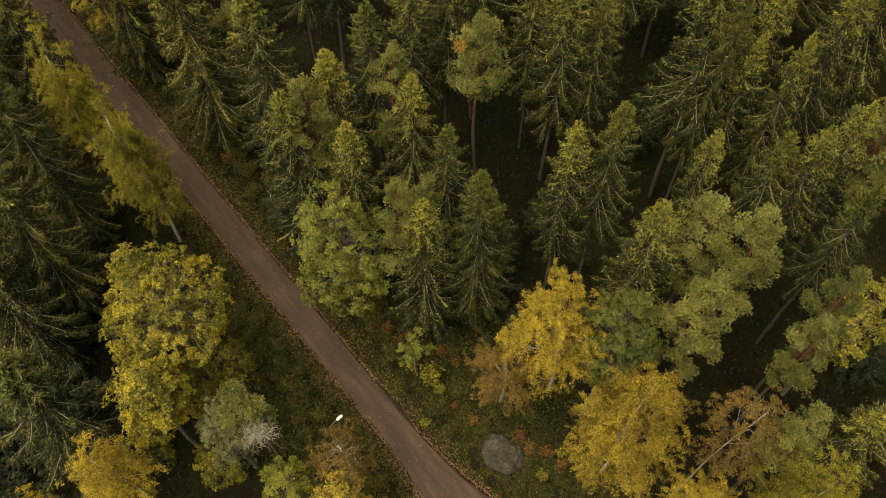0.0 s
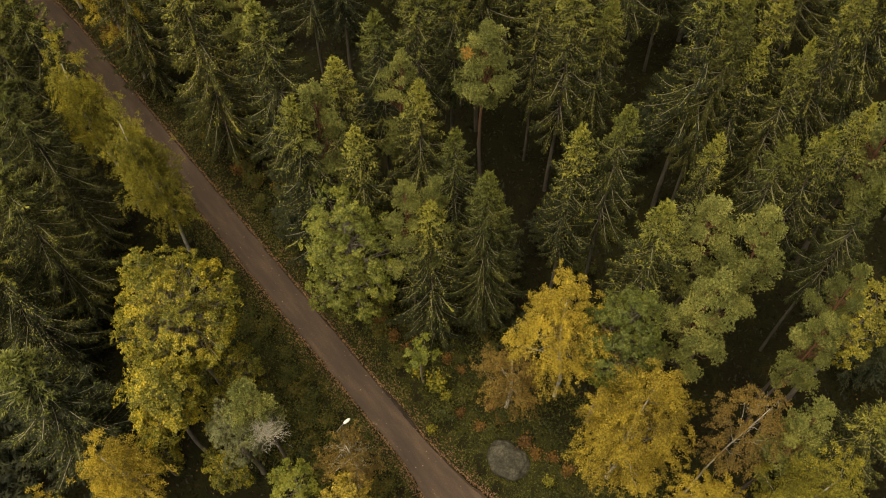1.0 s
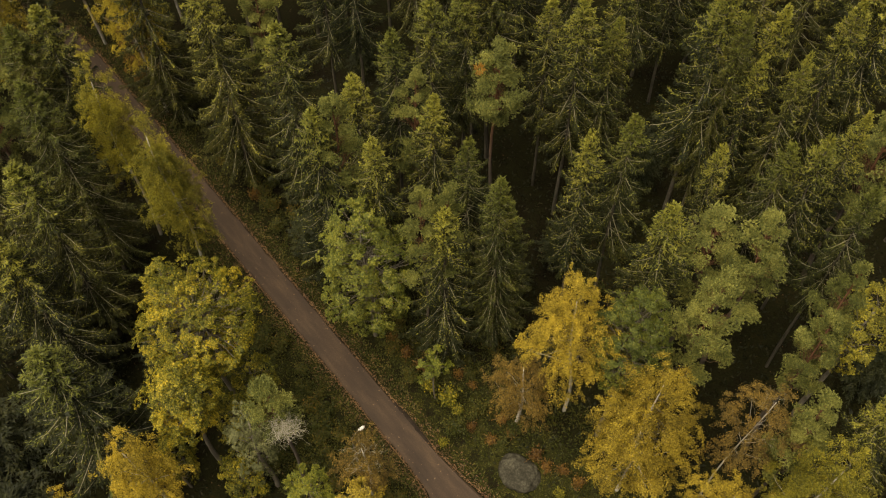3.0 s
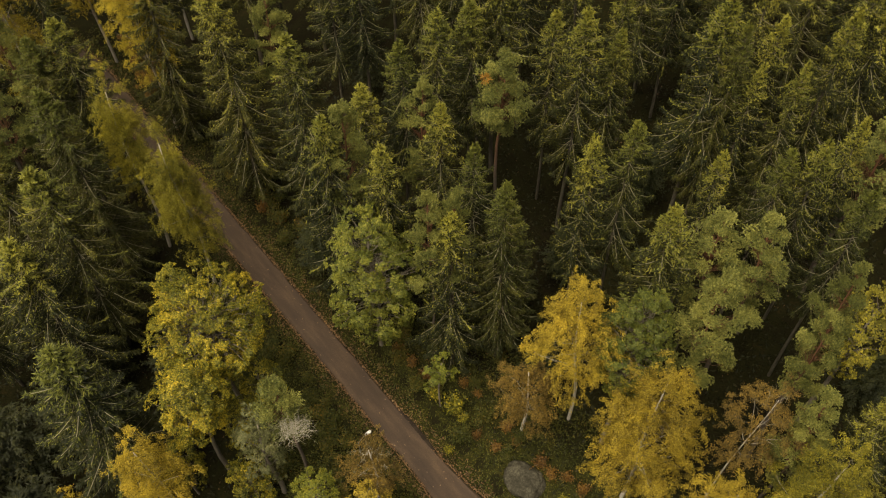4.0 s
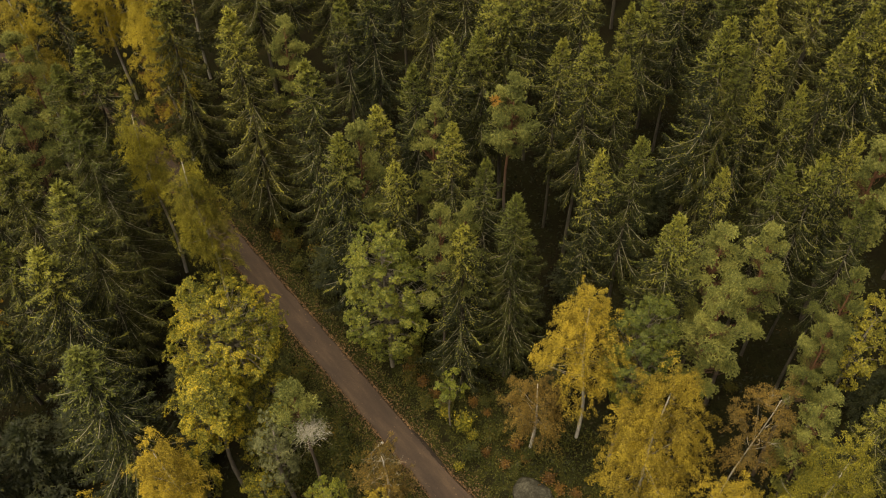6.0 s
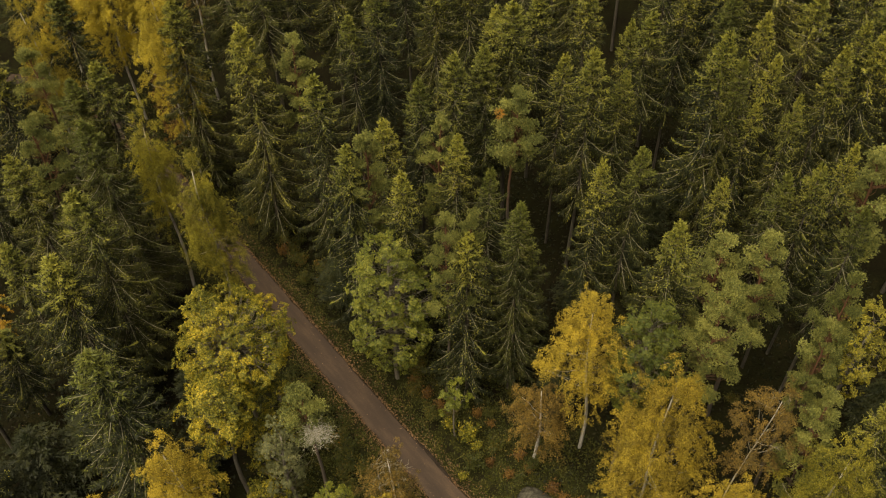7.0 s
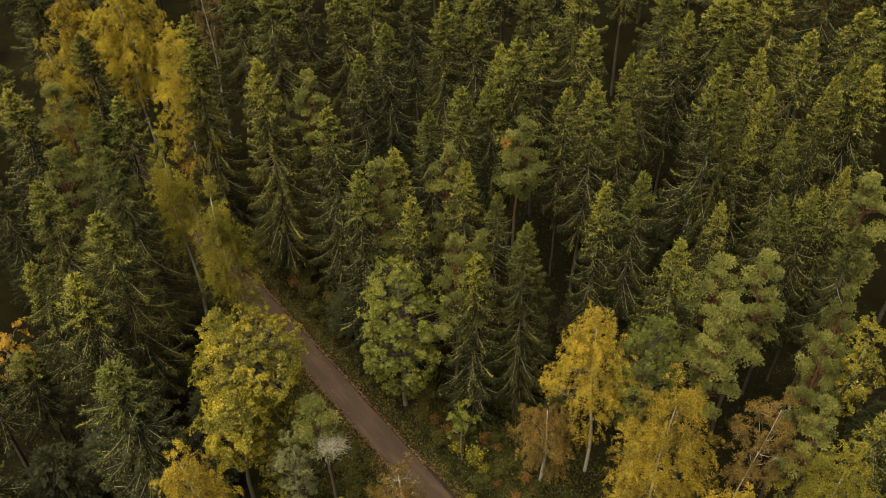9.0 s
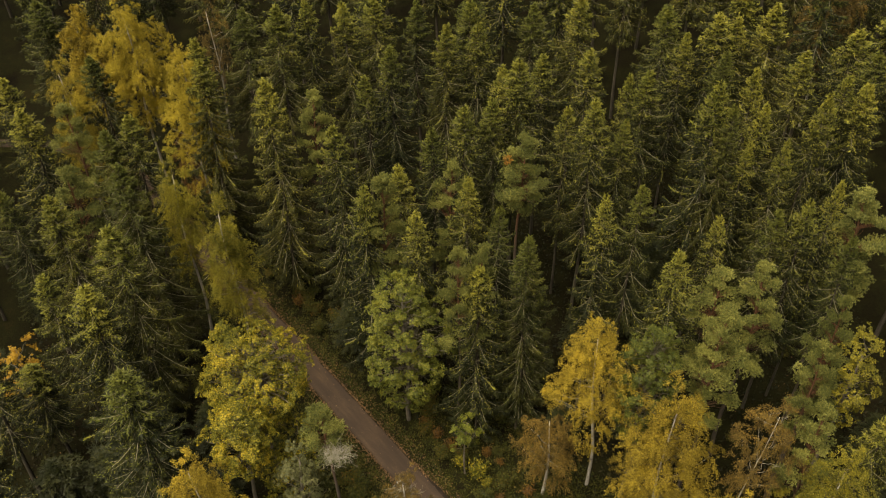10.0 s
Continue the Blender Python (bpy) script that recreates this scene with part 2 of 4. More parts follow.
def spruce(seed, height=24.0, radius=3.9, bare=0.12, detail=1.0, sparse=0.12, shape=1.0):
    """A comb spruce: straight trunk, arching branches that turn up at the tip, bare and pale near the trunk, with a coat of needles and hanging side twigs."""
    rng = np.random.default_rng(seed)
    root = tree_root("spruce_tree", "dark green spruce with pale drooping branches", "tree", "spruces of the forest")
    zs = np.linspace(0, height * 0.985, 9)
    sway = np.stack([0.12 * np.sin(zs * 0.3 + seed), 0.12 * np.cos(zs * 0.25 + seed), zs], 1) - np.array([0.12 * np.sin(seed), 0.12 * np.cos(seed), 0])
    tubes("trunk", [tube(sway, 0.21 * (1 - zs / height) ** 0.8 + 0.015, 7)], BARK_DARK, root)
    chunks, wood, lit_chunks = [], [], []
    near = detail > 0.8
    joints = 4 if near else 3
    wide = 1.0 if near else 1.45
    z = height - 0.2
    bottom = height * bare
    one_sided = rng.uniform(0, 6.28)
    s = np.linspace(0, 1, 8)
    while z > bottom:
        d = height - z
        depth = d / (height - bottom)
        tier = 5 if d < 1.5 else int(rng.integers(5, 8))
        turn = rng.uniform(0, 6.28)
        tier_reach = rng.uniform(0.82, 1.12) if d > 3 else rng.uniform(0.93, 1.07)
        hang = np.interp(d, [0, 2, 6], [0.0, 0.35, 1.0])
        # share of pale needles: falls from the tip down, imitating light from above
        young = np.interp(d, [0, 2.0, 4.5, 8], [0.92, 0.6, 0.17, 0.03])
        for k in range(tier):
            az = turn + k * 6.283 / tier + rng.uniform(-0.32, 0.32)
            if d > 3 and rng.random() < sparse:
                continue
            reach = radius * (1 - math.exp(-((d + 0.12) / (0.235 * height * shape)) ** 1.12)) * tier_reach * (rng.uniform(0.66, 1.12) if d > 3 else rng.uniform(0.84, 1.08)) * (1 + 0.12 * math.cos(az - one_sided))
            if depth > 0.8:
                reach *= 1 - (depth - 0.8) * 1.9
            out = np.array([math.cos(az), math.sin(az), 0.0])
            sd = np.array([-out[1], out[0], 0.0])
            elev = np.interp(d, [0, 1.2, 3, 7, 13], [0.8, 0.38, 0.1, -0.14, -0.38]) + rng.normal(0, 0.07)
            sag, lift = np.interp(d, [0, 2, 6], [0.0, 0.14, 0.5]), np.interp(d, [0, 2, 6], [0.05, 0.24, 0.56])
            bend = rng.uniform(-0.15, 0.15)
            z0 = z + rng.uniform(-0.2, 0.2)
            base0 = np.array([np.interp(z0, zs, sway[:, 0]), np.interp(z0, zs, sway[:, 1]), z0])
            pts = base0 + out * (reach * s)[:, None] + sd * (reach * bend * s ** 2)[:, None]
            pts[:, 2] += reach * (math.tan(elev) * s - sag * s ** 2 + lift * s ** 3)
            if reach > (0.7 if near else 1.6):
                pick_ = slice(0, 7, 1 if near else 2)
                wood.append(tube(pts[pick_] + np.array([0, 0, 0.06]), (0.009 + np.interp(d, [4, 11], [0.034, 0.022]) * reach / 3 * (1 - s * 0.9))[pick_], 3))
            q0 = np.interp(d, [0, 2, 5, 10], [0.04, 0.06, 0.12, 0.22])
            run = reach * (1 - q0)
            slope = np.gradient(pts, axis=0)
            at = lambda q, arr: np.stack([np.interp(q, s, arr[:, a]) for a in range(3)], 1)
            # the coat of needles on the branch itself
            n = int(run * 30 * detail) + 6
            q = rng.uniform(q0, 1.0, n)
            fw = unit(at(q, slope))
            way = fw * 0.7 + sd * rng.normal(0, 0.75, (n, 1)) + np.array([0, 0, 1.0]) * rng.normal(0.1, 0.35, (n, 1))
            (lit_chunks if rng.random() < young else chunks).append(slivers(at(q, pts), way, rng.normal(0, 0.5, (n, 3)) + np.array([0, 0, 1.0]), rng.uniform(0.15, 0.26, n) * wide, np.full(n, 0.085 * wide)))
            # side twigs that reach forward and hang
            n = int(2 * run / 0.125 * detail) + 5
            q = q0 + (1 - q0) * (np.arange(n) + rng.uniform(0, 1, n)) / n
            here, fw = at(q, pts), unit(at(q, slope))
            tl = np.minimum(0.95, (0.25 + 0.26 * reach * (1.03 - q)) * rng.uniform(0.55, 1.15, n))[:, None]
            sgn = np.where(np.arange(n) % 2 == 0, 1.0, -1.0)[:, None] * rng.uniform(0.5, 1.0, (n, 1))
            drop = hang * rng.uniform(0.55, 1.1, (n, 1))
            for p in np.linspace(0.12, 0.92, joints):
                pos = here + sd * sgn * tl * 0.8 * p * (1 - 0.3 * hang * p) + fw * tl * 0.6 * p - np.array([0, 0, 1.0]) * tl * drop * 0.85 * p ** 1.5
                way = sd * sgn * 0.8 * (1 - 0.5 * hang * p) + fw * 0.65 - np.array([0, 0, 1.0]) * drop * 1.1 * p ** 0.6 + rng.normal(0, 0.38, (n, 3))
                L, W, up = rng.uniform(0.2, 0.32, n) * (1.0 if near else 1.4), np.full(n, 0.088 * wide), np.array([0, 0, 1.0]) + rng.normal(0, 0.5, (n, 3))
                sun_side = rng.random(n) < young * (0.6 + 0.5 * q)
                for bunch, m in ((lit_chunks, sun_side), (chunks, ~sun_side)):
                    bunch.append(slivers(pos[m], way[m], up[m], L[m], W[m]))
            # pale young tips, outer and upper side, extra near the top as painted light
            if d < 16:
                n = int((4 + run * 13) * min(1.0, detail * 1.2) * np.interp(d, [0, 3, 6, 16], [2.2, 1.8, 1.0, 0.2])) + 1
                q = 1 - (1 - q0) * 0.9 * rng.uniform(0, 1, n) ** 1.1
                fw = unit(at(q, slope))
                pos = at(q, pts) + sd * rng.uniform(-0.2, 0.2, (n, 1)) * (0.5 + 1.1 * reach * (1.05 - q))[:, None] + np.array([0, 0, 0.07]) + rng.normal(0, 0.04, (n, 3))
                lit_chunks.append(slivers(pos, fw * 0.9 + sd * rng.normal(0, 0.5, (n, 1)) + np.array([0, 0, 0.3]) + rng.normal(0, 0.2, (n, 3)), np.array([0, -0.15, 1.0]) + rng.normal(0, 0.3, (n, 3)), rng.uniform(0.11, 0.2, n) * wide, np.full(n, 0.048 * wide)))
        z -= np.interp(d, [0, 2, 8], [0.24, 0.42, 0.66]) + rng.uniform(0, 0.16)
    # leader
    k = 22
    zt = rng.uniform(height - 0.7, height + 0.12, k)
    a = rng.uniform(0, 6.28, k)
    chunks.append(kites(np.stack([np.full(k, sway[-1, 0]), np.full(k, sway[-1, 1]), zt], 1), np.stack([np.cos(a), np.sin(a), np.full(k, 2.2)], 1), rng.normal(0, 1, (k, 3)), np.full(k, 0.26), np.full(k, 0.07)))
    tagged(tubes("bare_wood", wood, TWIG, root), "pale lichened branches", kind="stuff")
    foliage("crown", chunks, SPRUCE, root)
    tagged(foliage("new_growth", lit_chunks, PALE_LIT, root), "pale yellow-green tips and needles, lightened towards the top like lit foliage")
    return root


def clump_centres(rng, count, height, low, rx, top_round=0.6, hollow=0.45, lobes=0.18):
    """Centres of leaf clumps, near the skin of an egg-shaped, uneven crown."""
    mid, hz = (height + low) / 2, (height - low) / 2
    out = []
    for i in range(count):
        h = 1 - 2 * (i + 0.5) / count
        a = i * 2.39996 + rng.normal(0, 0.25)
        flat = math.sqrt(max(0.0, 1 - h * h))
        d = (flat * math.cos(a), flat * math.sin(a), h)
        r = rng.uniform(0.84, 1.0) if rng.random() > hollow + 0.2 else rng.uniform(0.4, 0.84)
        lump = 1 + lobes * (noise.noise((d[0] * 1.7, d[1] * 1.7, d[2] * 1.7 + count)) + 0.6 * noise.noise((d[0] * 4.5, d[1] * 4.5, d[2] * 4.5 + count)))
        wide = 1.0 if h < 0 else (1 - (1 - top_round) * h ** 2)
        out.append((d[0] * rx * r * lump * wide, d[1] * rx * r * lump * wide, mid + h * hz * r * lump))
    return np.array(out)


def limbs_to(rng, centres, trunk_pts, thick, mat, root, count=9, sink=0.25, arch=0.08):
    """A handful of main limbs, each its own part, and thin branches to every clump."""
    thin = []
    order = np.argsort(-np.linalg.norm(centres[:, :2], axis=1))
    for rank, i in enumerate(order):
        c = centres[i] - np.array([0, 0, sink])
        zf = max(trunk_pts[1][2], min(c[2] - 0.55 * np.hypot(c[0], c[1]) - 0.3, trunk_pts[-1][2]))
        p0 = np.array([np.interp(zf, trunk_pts[:, 2], trunk_pts[:, 0]), np.interp(zf, trunk_pts[:, 2], trunk_pts[:, 1]), zf])
        s = np.linspace(0, 1, 6)[:, None]
        sag = np.array([[0, 0, 1.0]]) * (np.sin(s * np.pi) * arch * np.linalg.norm(c - p0))
        pts = p0 + (c - p0) * s + sag + rng.normal(0, 0.07, (6, 3)) * (s > 0)
        big = rank < count
        r0 = thick * (0.42 if big else 0.2)
        t = tube(pts, r0 * (1 - 0.85 * s[:, 0]) + 0.008, 5 if big else 3)
        if big:
            tubes("limb", [t], mat, root)
        else:
            thin.append(t)
    if thin:
        tagged(tubes("bare_wood", thin, BARK_GREY if mat is BARK_BIRCH else mat, root), kind="stuff")


def broadleaf(seed, name, label, group, leaf, bark, height, low, rx, clumps, per, size, clump_r, trunk_r=0.22, lobes=0.18, lean=(0, 0)):
    """Maple, rowan and other dense leafy crowns: boughs of leaf rosettes that face outwards and up."""
    rng = np.random.default_rng(seed)
    root = tree_root(name, label, "tree", group)
    zs = np.linspace(-0.3, height * 0.86, 8)
    tp = np.stack([lean[0] * np.abs(zs / height) ** 1.3 * (zs > 0) + 0.15 * np.sin(zs * 0.5 + seed), lean[1] * np.abs(zs / height) ** 1.3 * (zs > 0) + 0.15 * np.cos(zs * 0.4 + seed), zs], 1)
    tubes("trunk", [tube(tp, trunk_r * (1 - 0.9 * np.clip(zs, 0, None) / height) + 0.01, 8)], bark, root)
    boughs = max(12, clumps)
    cs = clump_centres(rng, boughs, height - clump_r * 0.8, low, rx, top_round=0.8, hollow=0.2, lobes=lobes)
    f = np.clip(cs[:, 2:3] / height, 0, 1) ** 1.3
    cs[:, :2] += np.array([lean]) * f
    limbs_to(rng, cs, tp, trunk_r * 0.5, bark, root)
    chunks = []
    centre = np.array([lean[0] * 0.5, lean[1] * 0.5, low + (height - low) * 0.35])
    leaves = 13
    for c in cs:
        n = max(4, int(clumps * per * 4.0 / boughs / leaves * rng.uniform(0.6, 1.4)))
        outward = unit(c - centre)
        d = unit(rng.normal(0, 1, (n, 3)) + outward * 0.8 + np.array([0, 0, 0.3]))
        tip = c + d * (clump_r * 1.0 * rng.uniform(0.7, 1.3)) * rng.uniform(0.25, 1.0, (n, 1)) ** 0.6 * np.array([1, 1, 0.8])
        axis = unit(d * 0.5 + outward * 0.5 + np.array([0, 0, 0.55]) + rng.normal(0, 0.22, (n, 3)))
        axis = np.repeat(axis, leaves, 0)
        spread = unit(np.cross(axis, rng.normal(0, 1, (n * leaves, 3))))
        way = unit(spread + axis * rng.uniform(-0.15, 0.6, (n * leaves, 1)) + np.array([0, 0, -0.22]))
        L = size * 0.52 * rng.uniform(0.65, 1.3, n * leaves) * np.repeat(rng.uniform(0.75, 1.2, n), leaves)
        base = np.repeat(tip, leaves, 0) + way * (0.25 * L)[:, None] - axis * rng.uniform(0, 0.14, (n * leaves, 1))
        chunks.append(slivers(base + way * L[:, None], -way, axis + rng.normal(0, 0.3, (n * leaves, 3)), L, L * 0.9))
    foliage("crown", chunks, leaf, root)
    return root


def birch(seed, label, leaf, height, low, rx, twigs=230, per=85, size=0.105, group="birches of the forest", lean=(0, 0), droop=0.75, trunk_r=0.16, bare=0, taper=0.35):
    """A birch: white trunk, rising limbs, and fine hanging twigs strung with small leaves."""
    rng = np.random.default_rng(seed)
    root = tree_root("birch_tree", label, "tree", group)
    zs = np.linspace(-0.3, height * 0.95, 10)
    k = np.clip(zs / height, 0, 1)
    tp = np.stack([lean[0] * k ** 1.2 + 0.16 * np.sin(zs * 0.35 + seed), lean[1] * k ** 1.2 + 0.16 * np.cos(zs * 0.3 + seed), zs], 1)
    tubes("trunk", [tube(tp, trunk_r * (1 - 0.92 * k) + 0.012, 8)], BARK_BIRCH, root)
    cs = clump_centres(rng, max(24, twigs // 4), height - 0.3, low, rx, top_round=0.6, hollow=0.15, lobes=0.6)
    mid = (height + low) / 2
    cs[:, :2] *= 1 - taper * np.clip((cs[:, 2:3] - mid) / (height - mid), 0, 1) ** 1.2
    cs[:, :2] += np.array([lean]) * np.clip(cs[:, 2:3] / height, 0, 1) ** 1.2
    limbs_to(rng, cs, tp, trunk_r * 0.26, BARK_BIRCH, root, count=8, sink=0.7, arch=-0.03)
    chunks = []
    for j in range(int(twigs * 2.7)):
        c = cs[j % len(cs)]
        axis = np.array([np.interp(c[2], tp[:, 2], tp[:, 0]), np.interp(c[2], tp[:, 2], tp[:, 1]), c[2]])
        o = c - axis
        o[2] = 0
        o = o / max(0.2, np.linalg.norm(o))
        p = c + rng.normal(0, 0.38, 3) + np.array([0, 0, 0.15])
        L = rng.uniform(0.5, 1.5)
        q = np.sort(rng.random(per))
        wig = unit(np.array([o[0], o[1], 0.35]) + rng.normal(0, 0.5, 3))
        pts = p + wig * (L * q)[:, None] * (1 - 0.45 * q)[:, None] + np.array([0, 0, -droop]) * (L * q ** 2)[:, None] + rng.normal(0, 0.085, (per, 3))
        way = rng.normal(0, 1, (per, 3)) * 0.7 + np.array([0, 0, -0.6])
        ln = size * 0.74 * rng.uniform(0.65, 1.3, per)
        chunks.append(slivers(pts, way, rng.normal(0, 1, (per, 3)) + np.array([0, 0, 0.8]), ln, ln * 0.8))
    if bare:
        bare_twigs(rng, root, bare, (lean[0], lean[1], height - 2.0), 1.6, 1.8, 0.7)
    foliage("crown", chunks, leaf, root)
    return root


def pine(seed, height=24.0, low=14.5, rx=2.0, clumps=105, per=190, lean=(0, 0), dead=0):
    """A pine: bare rust-coloured trunk, crooked rising branches that end in flat, lobed cushions of needle tufts."""
    rng = np.random.default_rng(seed)
    root = tree_root("pine_tree", "grey-green pine with a rust-coloured upper trunk", "tree", "pines of the forest")
    zs = np.linspace(-0.3, height * 0.95, 9)
    k = np.clip(zs / height, 0, 1)
    tp = np.stack([lean[0] * k + 0.2 * np.sin(zs * 0.3 + seed), lean[1] * k + 0.2 * np.cos(zs * 0.33 + seed), zs], 1)
    tubes("trunk", [tube(tp, 0.2 * (1 - 0.85 * k) + 0.012, 8)], BARK_PINE, root)
    cushions = []
    branches = max(16, int(clumps / 5.2))
    for i in range(branches):
        f = (i + rng.uniform(0, 1)) / branches
        zb = low + (height - low) * f ** 0.85
        az = i * 2.4 + rng.uniform(-0.6, 0.6)
        reach = rx * (1.12 * math.sin(math.pi * min(1.0, 0.30 + 0.66 * f)) + 0.05) * rng.uniform(0.45, 1.08)
        rise = np.interp(f, [0, 0.6, 1], [0.05, 0.35, 0.9]) * reach
        tip = np.array([math.cos(az) * reach, math.sin(az) * reach, rise])
        start = np.array([np.interp(zb - 0.3, tp[:, 2], tp[:, 0]), np.interp(zb - 0.3, tp[:, 2], tp[:, 1]), zb - 0.3])
        side = np.array([-math.sin(az), math.cos(az), 0.0])
        for j in range(max(5, int(4 + reach * 4.0))):
            q = rng.uniform(0.5, 1.0) if j else 1.0
            c = start + tip * q + side * rng.normal(0, 0.26) * reach * q + np.array([0, 0, rng.uniform(-0.12, 0.18)])
            c[2] = min(c[2], height - 0.25)
            cushions.append((*c, rng.uniform(0.34, 0.60) * (1.1 - 0.25 * f)))
    for j in range(4):
        cushions.append((tp[-1, 0] + rng.normal(0, 0.3), tp[-1, 1] + rng.normal(0, 0.3), height - rng.uniform(0.2, 0.9), rng.uniform(0.35, 0.5)))
    cs = np.array(cushions)
    limbs_to(rng, cs[:, :3], tp, 0.040, BARK_PINE, root, count=7)
    chunks = []
    needles = 9
    for c in cs:
        rr = c[3]
        n = int(26 * per / 190 * (rr / 0.45) ** 2 * rng.uniform(0.8, 1.2))
        d = unit(rng.normal(0, 1, (n, 3)) + np.array([0, 0, 0.55]))
        lump = 1 + 0.25 * np.sin(d[:, :1] * 5 + c[0]) * np.cos(d[:, 1:2] * 5 + c[1])
        tuft = np.repeat(c[:3] + d * rr * lump * rng.uniform(0.55, 1.0, (n, 1)) * np.array([1, 1, 0.6]), needles, 0)
        axis = np.repeat(unit(d * 0.6 + np.array([0, 0, 0.6])), needles, 0)
        way = unit(axis * 0.55 + rng.normal(0, 0.6, (n * needles, 3)))
        L = rng.uniform(0.10, 0.18, n * needles)
        chunks.append(slivers(tuft, way, rng.normal(0, 1, (n * needles, 3)) + np.array([0, 0, 0.5]), L, L * 0.42))
    if dead:
        bare_twigs(rng, root, dead, (0.6, -1.3, low + 1.6), 1.5, 1.2, 0.65)
    foliage("crown", chunks, PINE, root)
    return root


def shrub(seed, label, leaf, height, rx, n=700, size=0.2, name="shrub"):
    rng = np.random.default_rng(seed)
    root = tagged(new(name), label, "shrub", "undergrowth shrubs")
    stems = []
    chunks = []
    for i in range(9):
        a, r = rng.uniform(0, 6.28), rx * rng.uniform(0.25, 0.9)
        tip = np.array([math.cos(a) * r, math.sin(a) * r, height * rng.uniform(0.6, 0.95)])
        s = np.linspace(0, 1, 5)[:, None]
        pts = tip * s * np.array([1, 1, 1]) + np.array([[0, 0, 1.0]]) * np.sin(s * np.pi) * 0.15 * height
        pts[0, 2] = -0.1
        stems.append(tube(pts, 0.03 * (1 - 0.8 * s[:, 0]) + 0.004, 4))
        k = n // 9
        q = rng.uniform(0.3, 1.05, (k, 1))
        base = tip * q + np.array([0, 0, 1.0]) * np.sin(np.clip(q, 0, 1) * np.pi) * 0.15 * height + rng.normal(0, 0.22 * rx + 0.05, (k, 3)) * np.array([1, 1, 0.8])
        base[:, 2] = np.maximum(base[:, 2], 0.08)
        L = size * rng.uniform(0.7, 1.3, k)
        chunks.append(kites(base, rng.normal(0, 1, (k, 3)) + np.array([0, 0, -0.2]), rng.normal(0, 0.6, (k, 3)) + np.array([0, 0, 1.0]), L, L * 0.7, 0.15))
    tubes("stems", stems, BARK_GREY, root)
    foliage("leaves", chunks, leaf, root)
    return root


# ---- ground ----
def build_ground():
    edges_x = [-2500, -900, -400, -200, -120] + [(-80 + i * 1.25) for i in range(129)] + [120, 200, 400, 900, 2500]
    edges_y = [-2500, -900, -300, -120, -80] + [(-65 + i * 1.25) for i in range(157)] + [170, 220, 400, 900, 2500]
    vs = [(x, y, terrain(x, y)) for y in edges_y for x in edges_x]
    w = len(edges_x)
    fs = [(j * w + i, j * w + i + 1, (j + 1) * w + i + 1, (j + 1) * w + i) for j in range(len(edges_y) - 1) for i in range(w - 1)]
    # Floor colour kept near black: the canopy's shade is part of it.
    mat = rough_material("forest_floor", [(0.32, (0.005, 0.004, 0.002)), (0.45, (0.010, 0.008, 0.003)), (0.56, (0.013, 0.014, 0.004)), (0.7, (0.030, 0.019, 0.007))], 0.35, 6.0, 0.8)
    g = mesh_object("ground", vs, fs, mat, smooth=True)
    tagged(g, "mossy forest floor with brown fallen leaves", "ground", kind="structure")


build_ground()


def road_half_widths(u):
    """How far the road reaches to its left and right at u metres along: it widens at the near end."""
    flare = min(max(0.0, -u - 7.0), 12.0) * min(1.0, max(0.0, (u + 60.0) / 35.0))
    return 1.55 + 0.020 * flare ** 2, 1.42 + 0.014 * flare ** 2


